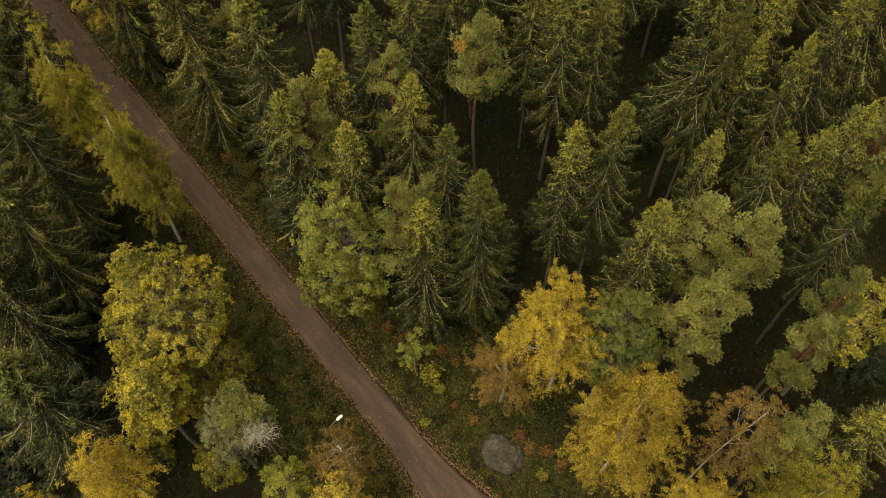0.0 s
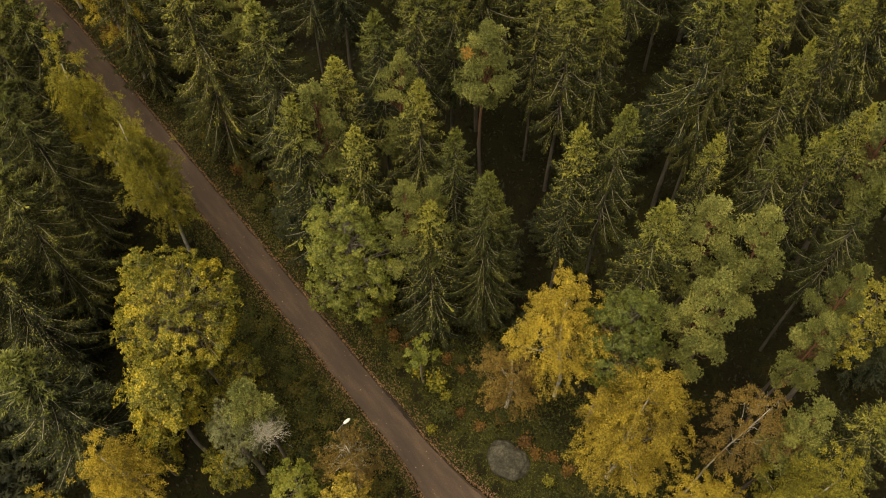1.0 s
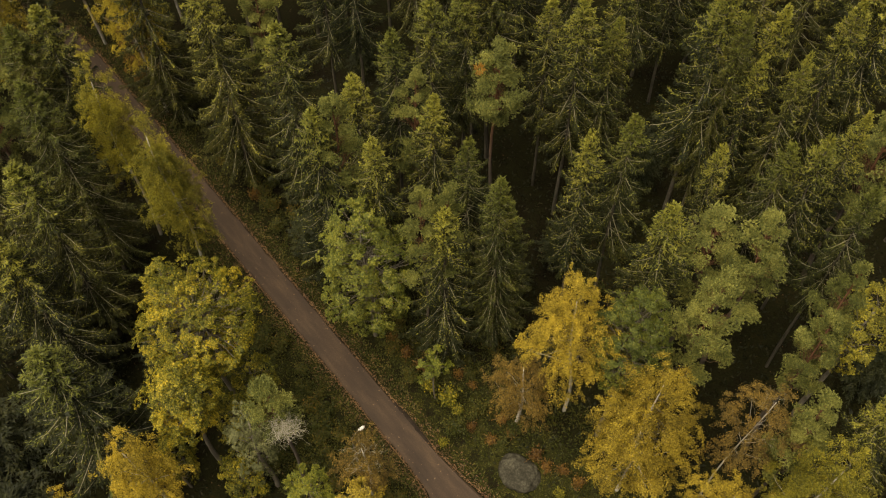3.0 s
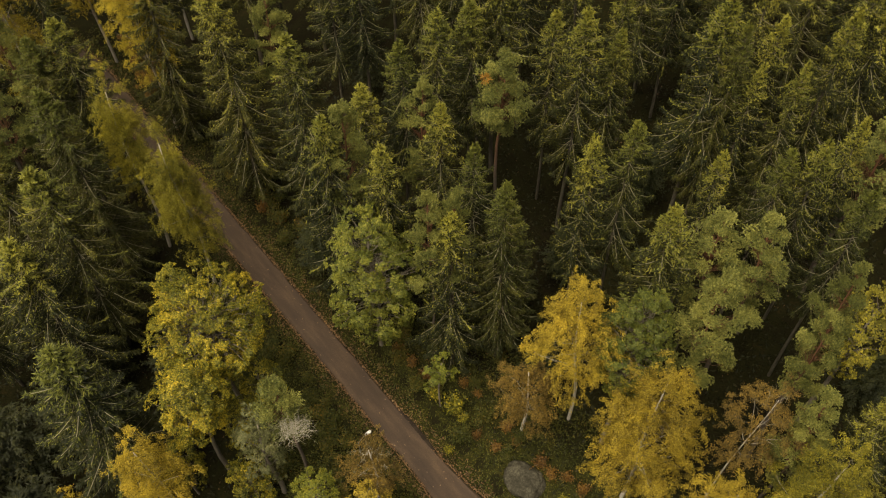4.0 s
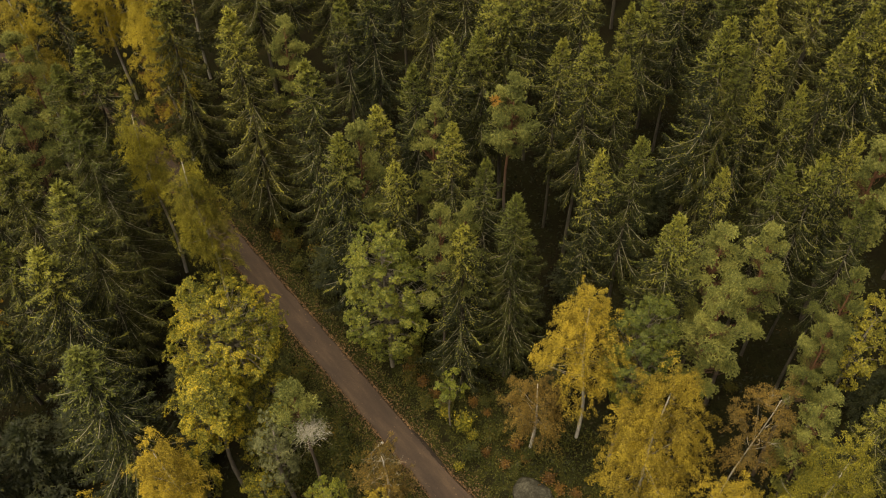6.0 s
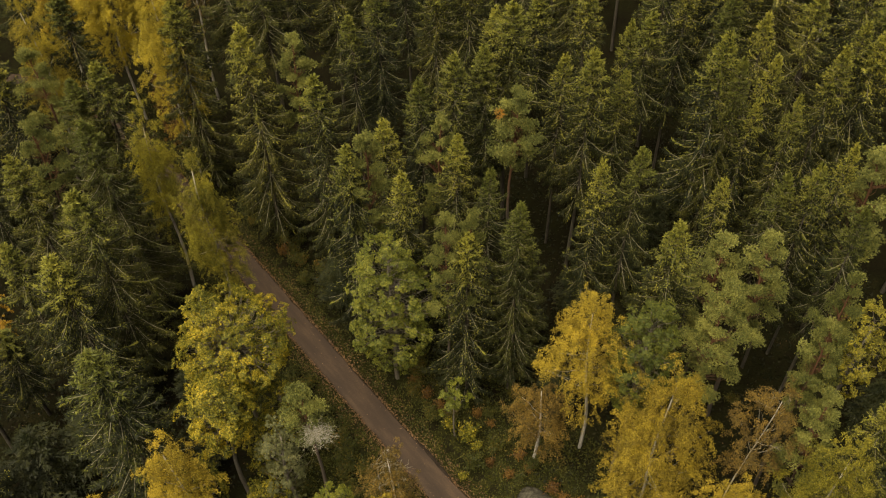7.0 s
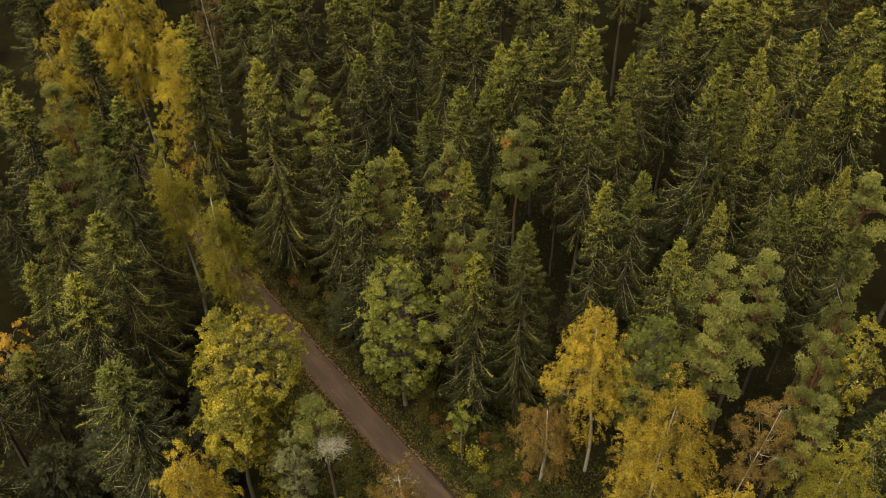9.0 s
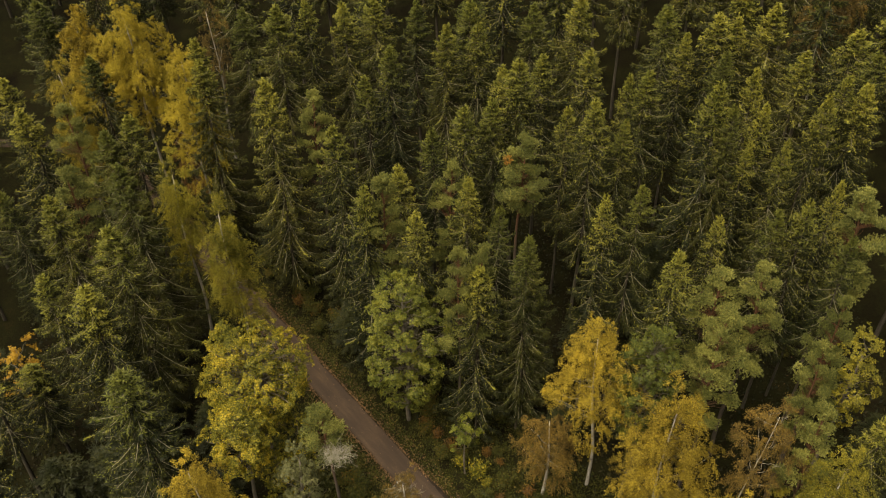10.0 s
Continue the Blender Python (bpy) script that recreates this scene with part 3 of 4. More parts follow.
def build_road():
    m, nt, bsdf = material("worn_asphalt")
    link = nt.links.new
    coord = nt.nodes.new("ShaderNodeTexCoord")
    along = nt.nodes.new("ShaderNodeMapping")
    along.vector_type = "TEXTURE"
    along.inputs["Rotation"].default_value = (0, 0, math.atan2(ROAD_DIR.y, ROAD_DIR.x))
    along.inputs["Scale"].default_value = (5.0, 1.0, 1.0)
    link(coord.outputs["Object"], along.inputs["Vector"])
    big = add(nt, "ShaderNodeTexNoise", Scale=1.1, Detail=5.0, Roughness=0.65)
    link(along.outputs[0], big.inputs["Vector"])
    grit = add(nt, "ShaderNodeTexNoise", Scale=9.0, Detail=6.0, Roughness=0.7)
    link(coord.outputs["Object"], grit.inputs["Vector"])
    mx = nt.nodes.new("ShaderNodeMath"); mx.operation = "MULTIPLY_ADD"; mx.inputs[1].default_value = 0.4
    sc = nt.nodes.new("ShaderNodeMath"); sc.operation = "MULTIPLY"; sc.inputs[1].default_value = 0.6
    link(big.outputs["Fac"], sc.inputs[0]); link(grit.outputs["Fac"], mx.inputs[0]); link(sc.outputs[0], mx.inputs[2])
    r = ramp(nt, [(0.32, (0.023, 0.0135, 0.0078)), (0.5, (0.050, 0.030, 0.0165)), (0.68, (0.098, 0.060, 0.033))])
    link(mx.outputs[0], r.inputs[0]); link(r.outputs[0], bsdf.inputs["Base Color"])
    b = add(nt, "ShaderNodeBump", Strength=0.3, Distance=0.02)
    link(grit.outputs["Fac"], b.inputs["Height"]); link(b.outputs[0], bsdf.inputs["Normal"])
    bsdf.inputs["Roughness"].default_value = 0.8
    vs, fs = [], []
    us = np.arange(-130, 90, 0.8)
    cols = 9
    for u in us:
        lw, rw = road_half_widths(u)
        e1, e2 = 0.14 * noise.noise((u * 0.7, 0, 0)), 0.14 * noise.noise((u * 0.7, 9, 0))
        for k in range(cols):
            f = k / (cols - 1)
            s = -lw - e1 + f * (lw + rw + e1 + e2)
            x, y = road_point(u, s)
            crown = 0.07 * (1 - (2 * f - 1) ** 2)
            z = 0.05 + crown - (0.35 if k in (0, cols - 1) else 0.0)
            vs.append((x, y, z))
    for i in range(len(us) - 1):
        for k in range(cols - 1):
            fs.append((i * cols + k, i * cols + k + 1, (i + 1) * cols + k + 1, (i + 1) * cols + k))
    ob = mesh_object("road", vs, fs, m, smooth=False)
    tagged(ob, "narrow worn brown asphalt road through the forest", "road", kind="structure")


build_road()


def build_verge(name, side, wide_near, wide_far, turn_u, label):
    """A sheet of moss and grass beside the road, with a ragged outer edge."""
    vs, fs = [], []
    us = np.arange(-130, 70, 0.7)
    cols = 13
    for u in us:
        f = 1 / (1 + math.exp((u - turn_u) / 2.0))
        reach = wide_far + (wide_near - wide_far) * f + 1.2 * noise.noise((u * 0.25, side * 5, 2)) + 0.5 * noise.noise((u * 1.1, side * 5, 7))
        near = road_half_widths(u)[0 if side < 0 else 1] - 0.1
        for k in range(cols):
            x, y = road_point(u, side * (near + reach * k / (cols - 1)))
            vs.append((x, y, terrain(x, y) + (0.05 if k < cols - 1 else -0.1)))
    for i in range(len(us) - 1):
        for k in range(cols - 1):
            q = (i * cols + k, i * cols + k + 1, (i + 1) * cols + k + 1, (i + 1) * cols + k)
            fs.append(q if side > 0 else q[::-1])
    mat = rough_material("verge_moss_" + ("left" if side < 0 else "right"), [(0.34, (0.007, 0.0065, 0.002)), (0.46, (0.015, 0.015, 0.004)), (0.56, (0.025, 0.0255, 0.006)), (0.68, (0.042, 0.031, 0.009))], 0.9, 7.0, 0.9)
    tagged(mesh_object(name, vs, fs, mat, smooth=True), label, "grass verge", kind="structure")


build_verge("verge", -1, 8.5, 2.6, 15.0, "mossy olive-green verge with low leafy plants")
build_verge("verge", 1, 8.0, 2.2, 3.0, "mossy olive-green verge with fallen leaves")


# ---- trees ----
def place(models, rows, kind_scale):
    """Copies of models at rows of x, y, height, width factor."""
    made = []
    for i, (x, y, top, wide) in enumerate(rows):
        model = models[i % len(models)]
        g = terrain(x, y)
        sz = (top - g) / kind_scale
        turn = (i * 137.5) % 360
        made.append(copy_thing(model, pose(x, y, g - 0.05, 0, 0, turn) @ Matrix.Diagonal((wide, wide, sz, 1))))
    return made


def discard(models):
    for mdl in models:
        for o in (*mdl.children_recursive, mdl):
            bpy.data.objects.remove(o)


SPRUCES_WEST = [
    (-33.5, 41.2, 24.8, 1.0), (-36.9, 65.7, 22.0, 1.1), (-32.0, 52.4, 22.9, 1.0), (-30.1, 53.9, 23.4, 1.0), (-28.4, 44.3, 25.5, 1.05),
    (-27.8, 37.5, 24.8, 1.15), (-32.4, 33.9, 23.2, 0.9), (-28.9, 33.0, 22.8, 1.15), (-24.4, 24.6, 22.9, 1.32), (-41.0, 56.5, 22.4, 1.1),
    (-24.9, 61.8, 24.0, 1.0), (-45.6, 77.0, 22.0, 1.1), (-44.3, 61.9, 22.2, 1.0), (-22.4, 72.3, 23.4, 1.0), (-39.6, 45.5, 21.5, 0.8), (-37.5, 29.0, 21.0, 1.1), (-35.5, 21.0, 22.0, 0.95), (-36.2, 33.5, 13.0, 0.9),
]
SPRUCES_MID = [
    (-17.3, 53.7, 27.2, 1.05), (-11.2, 50.4, 24.5, 1.05), (-8.0, 41.8, 24.8, 0.95), (-5.5, 46.0, 23.6, 0.9), (-2.5, 48.3, 25.6, 1.0), (-3.9, 40.1, 23.6, 0.85),
    (0.5, 43.3, 24.4, 0.85), (2.8, 38.8, 25.1, 0.68), (1.1, 34.8, 22.4, 0.9), (4.8, 35.3, 25.2, 0.8), (5.5, 36.2, 20.4, 0.8), (0.3, 51.7, 25.4, 1.0),
    (3.0, 53.2, 25.1, 1.0), (5.3, 55.0, 28.0, 1.2), (8.1, 60.4, 25.0, 1.0), (4.0, 57.9, 25.4, 0.9), (-6.5, 61.4, 25.4, 1.0), (-9.1, 61.5, 22.0, 0.9),
    (-1.0, 64.4, 26.0, 1.0), (2.2, 65.5, 25.5, 0.95), (-18.3, 69.5, 25.3, 1.3), (-11.7, 71.6, 24.3, 1.0), (-8.5, 72.2, 24.3, 1.1), (-15.6, 72.6, 24.0, 1.0), (-4.1, 72.3, 24.0, 1.0), (1.5, 70.4, 25.0, 1.1),
]
SPRUCES_EAST = [
    (11.2, 48.4, 28.4, 1.15), (14.6, 51.8, 28.4, 0.95), (14.2, 49.2, 25.6, 0.95), (9.5, 51.6, 25.3, 0.9), (12.7, 61.7, 24.6, 1.2), (20.7, 46.2, 31.4, 1.35),
    (21.6, 44.7, 30.2, 0.9), (23.2, 43.7, 27.2, 0.8), (25.8, 42.9, 28.0, 0.85), (24.7, 46.2, 29.1, 0.95), (25.6, 52.3, 28.4, 1.0), (29.2, 45.3, 30.8, 1.0),
    (32.9, 50.4, 29.0, 1.0), (28.5, 37.7, 28.1, 0.85), (26.0, 36.4, 27.4, 1.0), (24.2, 37.1, 25.7, 0.95), (13.9, 38.9, 26.9, 1.05), (10.6, 37.1, 27.6, 0.95),
    (15.4, 32.1, 26.5, 1.15), (20.2, 38.6, 24.0, 0.8), (27.9, 32.3, 27.4, 0.95), (28.2, 20.4, 22.0, 1.15), (21.5, 60.6, 27.0, 1.0), (20.3, 64.0, 27.3, 1.2),
]
SPRUCES_FAR = [
    (25.2, 64.0, 27.0, 1.1), (30.9, 64.7, 27.4, 1.2), (34.6, 50.1, 28.3, 1.1), (36.8, 59.0, 28.0, 1.1), (31.5, 57.0, 27.0, 1.0), (25.0, 58.7, 26.0, 0.9),
    (37.3, 55.3, 28.0, 1.0), (17.9, 58.2, 24.4, 1.0), (7.9, 69.6, 25.0, 1.0), (12.5, 68.3, 26.4, 1.1), (27.4, 64.6, 26.0, 0.9), (-27.0, 69.0, 22.0, 1.0),
]
spruce_models = [spruce(11, 24, 4.0, 0.36), spruce(12, 24, 3.7, 0.44, sparse=0.2), spruce(13, 24, 4.4, 0.34, shape=1.15), spruce(14, 24, 3.7, 0.42, shape=0.85), spruce(15, 24, 4.1, 0.44, sparse=0.22), spruce(16, 24, 4.0, 0.38, shape=1.1)]
far_models = [spruce(61, 24, 3.9, 0.45, 0.6), spruce(62, 24, 3.5, 0.45, 0.6), spruce(63, 24, 4.0, 0.45, 0.6, shape=1.15), spruce(64, 24, 3.4, 0.2, 0.16), spruce(65, 24, 3.2, 0.2, 0.16)]
edge_models = [spruce(17, 24, 4.0, 0.10), spruce(18, 24, 3.8, 0.12, sparse=0.16)]
# trees at the forest's edge keep their lowest branches
FOREST_EDGE = {(-17.3, 53.7), (-11.2, 50.4), (-24.9, 61.8), (-8.0, 41.8), (-3.9, 40.1), (1.1, 34.8), (4.8, 35.3), (5.5, 36.2), (-28.4, 44.3), (-27.8, 37.5), (-28.9, 33.0), (-24.4, 24.6), (15.4, 32.1), (28.2, 20.4)}
for rows, slim in ((SPRUCES_WEST, 0.92), (SPRUCES_MID, 0.88), (SPRUCES_EAST, 0.73), (SPRUCES_FAR, 0.92)):
    sized = [(x, y, top, wide * slim) for x, y, top, wide in rows]
    place(spruce_models, [r for r in sized if r[:2] not in FOREST_EDGE], 24.3)
    place(edge_models, [r for r in sized if r[:2] in FOREST_EDGE], 24.3)

PINES = [
    (-36.9, 56.7, 23.2, 1.0), (-34.7, 47.8, 22.6, 0.9), (-13.6, 56.2, 24.2, 0.9), (-6.8, 42.3, 26.0, 0.9), (-0.9, 46.1, 23.8, 0.8),
    (-0.5, 35.3, 24.0, 0.75), (1.2, 35.6, 24.2, 0.7), (20.2, 34.5, 22.0, 1.0), (22.2, 31.9, 25.3, 0.95), (18.3, 27.4, 25.2, 0.95), (26.3, 27.4, 26.5, 0.72),
    (24.8, 25.3, 24.4, 0.75), (23.4, 19.9, 24.0, 0.8), (32.1, 39.9, 25.4, 1.2),
]
pine_models = [pine(21, low=12.0, clumps=125), pine(22, low=11.0, rx=2.2, clumps=130), pine(23, low=12.5, clumps=120)]
place(pine_models, PINES, 24.3)


def browned_pine():
    p = pine(26, 25.6, 17.3, 1.75, 125, 190)
    tagged(p, "tall pine with one browned dead branch")
    rng = np.random.default_rng(4)
    n = 160
    d = unit(rng.normal(0, 1, (n, 3)))
    foliage("dead_branch", [slivers(np.array([-1.3, -0.5, 23.6]) + d * 0.42 * rng.uniform(0.3, 1, (n, 1)), d + np.array([0, 0, 0.3]), rng.normal(0, 1, (n, 3)), rng.uniform(0.14, 0.24, n), np.full(n, 0.07))], RUST_BRANCH, p)
    p.matrix_basis = pose(5.1, 46.0, terrain(5.1, 46.0) - 0.05)


browned_pine()


def fill_forest(models):
    """The trees behind and between the ones placed above: a loose scatter that keeps its distance from them and from the road."""
    rng = random.Random(5)
    taken = [(x, y) for rows in (SPRUCES_WEST, SPRUCES_MID, SPRUCES_EAST, SPRUCES_FAR, PINES) for x, y, *_ in rows]
    taken += [(5.1, 46.0), (10.7, 29.0), (14, 21.6), (19.3, 19.6), (23.8, 16.4), (18.6, 16.5), (-21.4, 44.2), (-25.2, 48), (-27.3, 63.6), (-34.9, 72.5), (-38.9, 62.6), (-26.7, 75.5),
              (41.5, 76), (-41.2, 75.3), (-39.2, 36.9), (29.4, 28), (-19.8, 20.2), (-17.5, 32.4), (-17.3, 25.2), (-5.8, 37), (13.3, 26.9)]
    rows = [(x, y, top + terrain(x, y), wide) for x, y, top, wide in ((-33.5, 26.5, 9.0, 1.1), (-31.0, 20.5, 8.0, 1.1), (-36.5, 23.0, 10.0, 1.1), (-28.5, 15.5, 7.5, 1.0), (-30.0, 28.5, 8.0, 1.0), (-34.0, 16.0, 9.0, 1.1))]
    taken += [r[:2] for r in rows]
    for k in range(9000):
        x, y = rng.uniform(-75, 75), rng.uniform(4, 122)
        # Reaches past the view: unseen trees added out there keep the edges in shade.
        if abs(x) > 31 + 0.46 * (y + 18) :
            continue
        u, s = road_frame(x, y)
        if (-4.0 < s < 4.2 and u < 46) or abs(s) < 2.3 or (-9 < s < 0 and u < 14) or (0 < s < 11 and u < 10) or (y < 26 and -22 < x < 27):
            continue
        near = y < 67 and -46 < x < 35
        if min((x - a) ** 2 + (y - b) ** 2 for a, b in taken) < (4.2 if near else 6.5) ** 2:
            continue
        taken.append((x, y))
        top = rng.uniform(4, 8) if near else rng.uniform(20, 26.5)
        rows.append((x, y, top + terrain(x, y), rng.uniform(0.6, 0.85) if near else rng.uniform(0.92, 1.15)))
    low = [r for r in rows if r[2] - terrain(r[0], r[1]) < 18]
    tall = sorted((r for r in rows if r[2] - terrain(r[0], r[1]) >= 18), key=lambda r: r[1])[:222]
    place(models[:3], tall, 24.3)
    joined_spruces("young_spruce_thicket", "dark thicket of young spruces under the tall trees", "undergrowth", models[3:], low)
    # the forest goes on below and behind the camera
    behind = []
    for k in range(4000):
        x, y = rng.uniform(-46, 52), rng.uniform(-56, 8)
        if abs(road_frame(x, y)[1]) < 5.5 or min((x - a) ** 2 + (y - b) ** 2 for a, b in taken) < 6.0 ** 2:
            continue
        taken.append((x, y))
        behind.append((x, y, rng.uniform(19, 25.5) + terrain(x, y), rng.uniform(0.9, 1.25)))
    joined_spruces("spruce_woods", "dark green spruce woods along the road", "trees", models[3:], behind[:55])


def joined_spruces(name, label, category, models, rows):
    """Spruces past counting, as one body of stuff."""
    vs, fs, k = [], [], 0
    for i, (x, y, top, wide) in enumerate(rows):
        g = terrain(x, y)
        m = np.array(pose(x, y, g - 0.05, 0, 0, i * 137.5) @ Matrix.Diagonal((wide, wide, (top - g) / 24.3, 1)))
        for c in models[i % len(models)].children:
            if not c.name.startswith("crown") and not (name == "spruce_woods" and c.name.startswith("trunk")):
                continue
            me = c.data
            co = np.zeros(len(me.vertices) * 3)
            me.vertices.foreach_get("co", co)
            vs.append(co.reshape(-1, 3) @ m[:3, :3].T + m[:3, 3])
            fs += [tuple(v + k for v in p.vertices) for p in me.polygons]
            k += len(me.vertices)
    tagged(mesh_object(name, np.concatenate(vs).tolist(), fs, SPRUCE), label, category, kind="stuff")


fill_forest(far_models)
discard(spruce_models + edge_models + far_models + pine_models)


def stand(tree, x, y, turn=0.0):
    tree.matrix_basis = pose(x, y, terrain(x, y) - 0.05, 0, 0, turn)
    return tree


stand(birch(31, "golden birch with a bare white trunk by the road", BIRCH_GOLD, 22.6, 11.0, 3.0, 300, lean=(-1.6, -1.5), taper=0.45), 10.75, 29.0)
stand(birch(32, "wide golden-brown birch with white branches", BIRCH_GOLD, 22.0, 4.0, 3.3, 560, taper=0.15), 14.2, 22.2)
stand(birch(33, "thinning brown birch with a pale leaning trunk", BIRCH_BROWN, 22.8, 13.5, 1.9, 90, lean=(1.3, 0.2), trunk_r=0.08, bare=6), 19.3, 20.3)
stand(birch(34, "olive-gold birch with a round crown", BIRCH_OLIVE, 22.5, 9.0, 2.4, 260), 23.8, 16.4)
stand(birch(35, "golden birch at the edge of the clearing", BIRCH_GOLD, 18.0, 8.0, 2.2, 200), 18.6, 16.5)
stand(birch(36, "yellow-green birch leaning over the road", BIRCH_OLIVE, 22.6, 6.0, 2.1, 340, lean=(0.2, -1.2), taper=0.55), -20.6, 43.8)
stand(birch(37, "olive birch beside the road", BIRCH_OLIVE, 22.3, 9.5, 1.6, 230, taper=0.3), -25.4, 47.8)
stand(birch(38, "golden birch among dark spruces", BIRCH_BRIGHT, 24.6, 9.0, 2.2, 300, taper=0.5), -27.0, 62.8)
stand(birch(39, "broad yellow birch among dark spruces", BIRCH_BRIGHT, 23.8, 9.0, 3.7, 520, size=0.13, taper=0.3), -34.9, 72.5)
stand(birch(40, "yellowing birch deep in the forest", BIRCH_BRIGHT, 23.2, 6.0, 2.2, 280), -38.9, 62.6)
stand(birch(41, "nearly bare birch with a few golden leaves", BIRCH_BROWN, 22.0, 10.0, 1.8, 70), -26.7, 75.5)
stand(birch(42, "yellow birch with hanging twigs beside maples", BIRCH_GOLD, 18.0, 8.0, 1.9, 190, taper=0.2), -19.7, 20.2)
stand(birch(48, "orange-gold birch at the foot of a spruce", BIRCH_GOLD, 14.5, 6.0, 1.8, 150), -25.6, 17.4)
stand(birch(43, "half-bare young birch beside the street lamp", BIRCH_BROWN, 13.2, 6.0, 1.5, 84, bare=22), -5.0, 21.9)
stand(birch(44, "low olive-brown birch at the forest edge", BIRCH_BROWN, 12.0, 3.0, 2.2, 150), 6.7, 28.2)
stand(birch(46, "orange-brown birch far in the forest", BIRCH_BROWN, 22.0, 8.0, 2.6, 300, size=0.16), 41.5, 76.0)
stand(birch(47, "golden birch far in the forest", BIRCH_GOLD, 21.5, 8.0, 2.2, 240, size=0.16), -41.2, 75.3)
stand(broadleaf(61, "aspen_tree", "yellow-brown aspen among pines", "green leafy trees", BIRCH_OLIVE, BARK_GREY, 21.0, 9.0, 1.9, 50, 60, 0.22, 0.65), 29.4, 28.0)

stand(broadleaf(51, "maple_tree", "broad yellow-green maple with a dense crown", "maples by the road", MAPLE, BARK_GREY, 18.9, 10.8, 4.5, 440, 44, 0.19, 0.54, lobes=0.16), -16.9, 30.9)
stand(broadleaf(52, "maple_tree", "golden-yellow maple with a dense crown", "maples by the road", MAPLE, BARK_GREY, 18.4, 11.0, 2.6, 190, 50, 0.2, 0.52, lobes=0.25), -17.2, 25.0)
stand(broadleaf(53, "maple_tree", "small yellowing maple behind a larger one", "maples by the road", MAPLE, BARK_GREY, 16.4, 6.0, 1.6, 60, 46, 0.2, 0.5), -20.2, 35.2)
stand(broadleaf(54, "aspen_tree", "large green leafy tree overhanging the road", "green leafy trees", GREEN_LEAF, BARK_GREY, 19.6, 4.0, 3.9, 260, 56, 0.22, 0.6, lobes=0.4), -5.1, 37.0)
stand(broadleaf(55, "aspen_tree", "green round-crowned tree turning yellow on top", "green leafy trees", GREEN_LEAF, BARK_GREY, 24.0, 10.5, 2.45, 230, 50, 0.18, 0.46, lobes=0.08), 13.3, 26.9)
dying_pine = stand(pine(24, 20.4, 15.4, 1.4, 46, 190, dead=130), -10.3, 22.9)
tagged(dying_pine, "half-dead pine with pale lichened bare branches", "tree", "pines of the forest")
stand(broadleaf(57, "willow_tree", "dull grey-green willow below taller trees", "willows by the road", GREY_LEAF, BARK_GREY, 15.4, 5.0, 1.7, 44, 60, 0.2, 0.7, lobes=0.5), -12.9, 23.4)
stand(broadleaf(58, "oak_tree", "low yellow-brown leafy tree by the road", "leafy trees by the road", BIRCH_GOLD, BARK_GREY, 11.0, 3.0, 2.2, 60, 60, 0.22, 0.55), -5.4, 18.9)
for seed, x, y, tall in ((95, -13.9, 29.6, 11.5), (96, -15.2, 26.6, 10.0), (97, -19.8, 23.6, 9.5), (98, -14.6, 22.6, 8.5)):
    stand(broadleaf(seed, "maple_tree", "low olive maple sapling under a tall maple", "maples by the road", MAPLE, BARK_GREY, tall, 3.0, 1.7, 60, 40, 0.2, 0.55, trunk_r=0.09, lobes=0.4), x, y)
for seed, x, y, tall in ((91, -30.2, 69.6, 6.5), (92, -31.4, 72.2, 8.0), (93, -29.2, 67.0, 5.0), (94, -32.0, 75.8, 7.5)):
    stand(broadleaf(seed, "oak_tree", "low rust-brown leafy tree under tall birches", "leafy trees by the road", RUST_LEAF, BARK_GREY, tall, 1.5, 1.7, 26, 40, 0.24, 0.6, trunk_r=0.09), x, y)
stand(broadleaf(62, "alder_tree", "small green leafy tree beside a willow", "leafy trees by the road", LIME_LEAF, BARK_GREY, 10.5, 3.0, 1.7, 40, 50, 0.2, 0.5, trunk_r=0.1, lobes=0.4), -9.4, 20.7)
stand(broadleaf(59, "rowan_tree", "orange autumn tree with thinning leaves", "leafy trees by the road", ORANGE_LEAF, BARK_GREY, 12.4, 4.0, 2.3, 26, 45, 0.24, 0.7), -39.2, 36.9)


# ---- undergrowth, verge and small things ----
def scatter(rng, count, inside):
    out = []
    while len(out) < count:
        x, y = rng.uniform(-45, 40), rng.uniform(8, 80)
        u, s = road_frame(x, y)
        if inside(x, y, u, s):
            out.append((x, y))
    return out


def verge_stuff(name, label, category, mat, pts, length, width, upright, seed):
    """Blades or leaves strewn over the ground, as one body of stuff."""
    rng = np.random.default_rng(seed)
    base = np.array([(x, y, terrain(x, y) + 0.02) for x, y in pts])
    n = len(base)
    way = rng.normal(0, 1, (n, 3)) * np.array([1, 1, 0.15]) + np.array([0, 0, upright])
    L = length * rng.uniform(0.6, 1.4, n)
    v, f = kites(base, way, rng.normal(0, 0.4, (n, 3)) + np.array([0, 0, 1.0]), L, width * rng.uniform(0.6, 1.4, n), 0.15)
    ob = mesh_object(name, v.tolist(), f.tolist(), mat)
    return tagged(ob, label, category, kind="stuff")


def road_edge(u, s):
    lw, rw = road_half_widths(u)
    return s + lw if s < 0 else s - rw   # negative left of the road, positive right of it


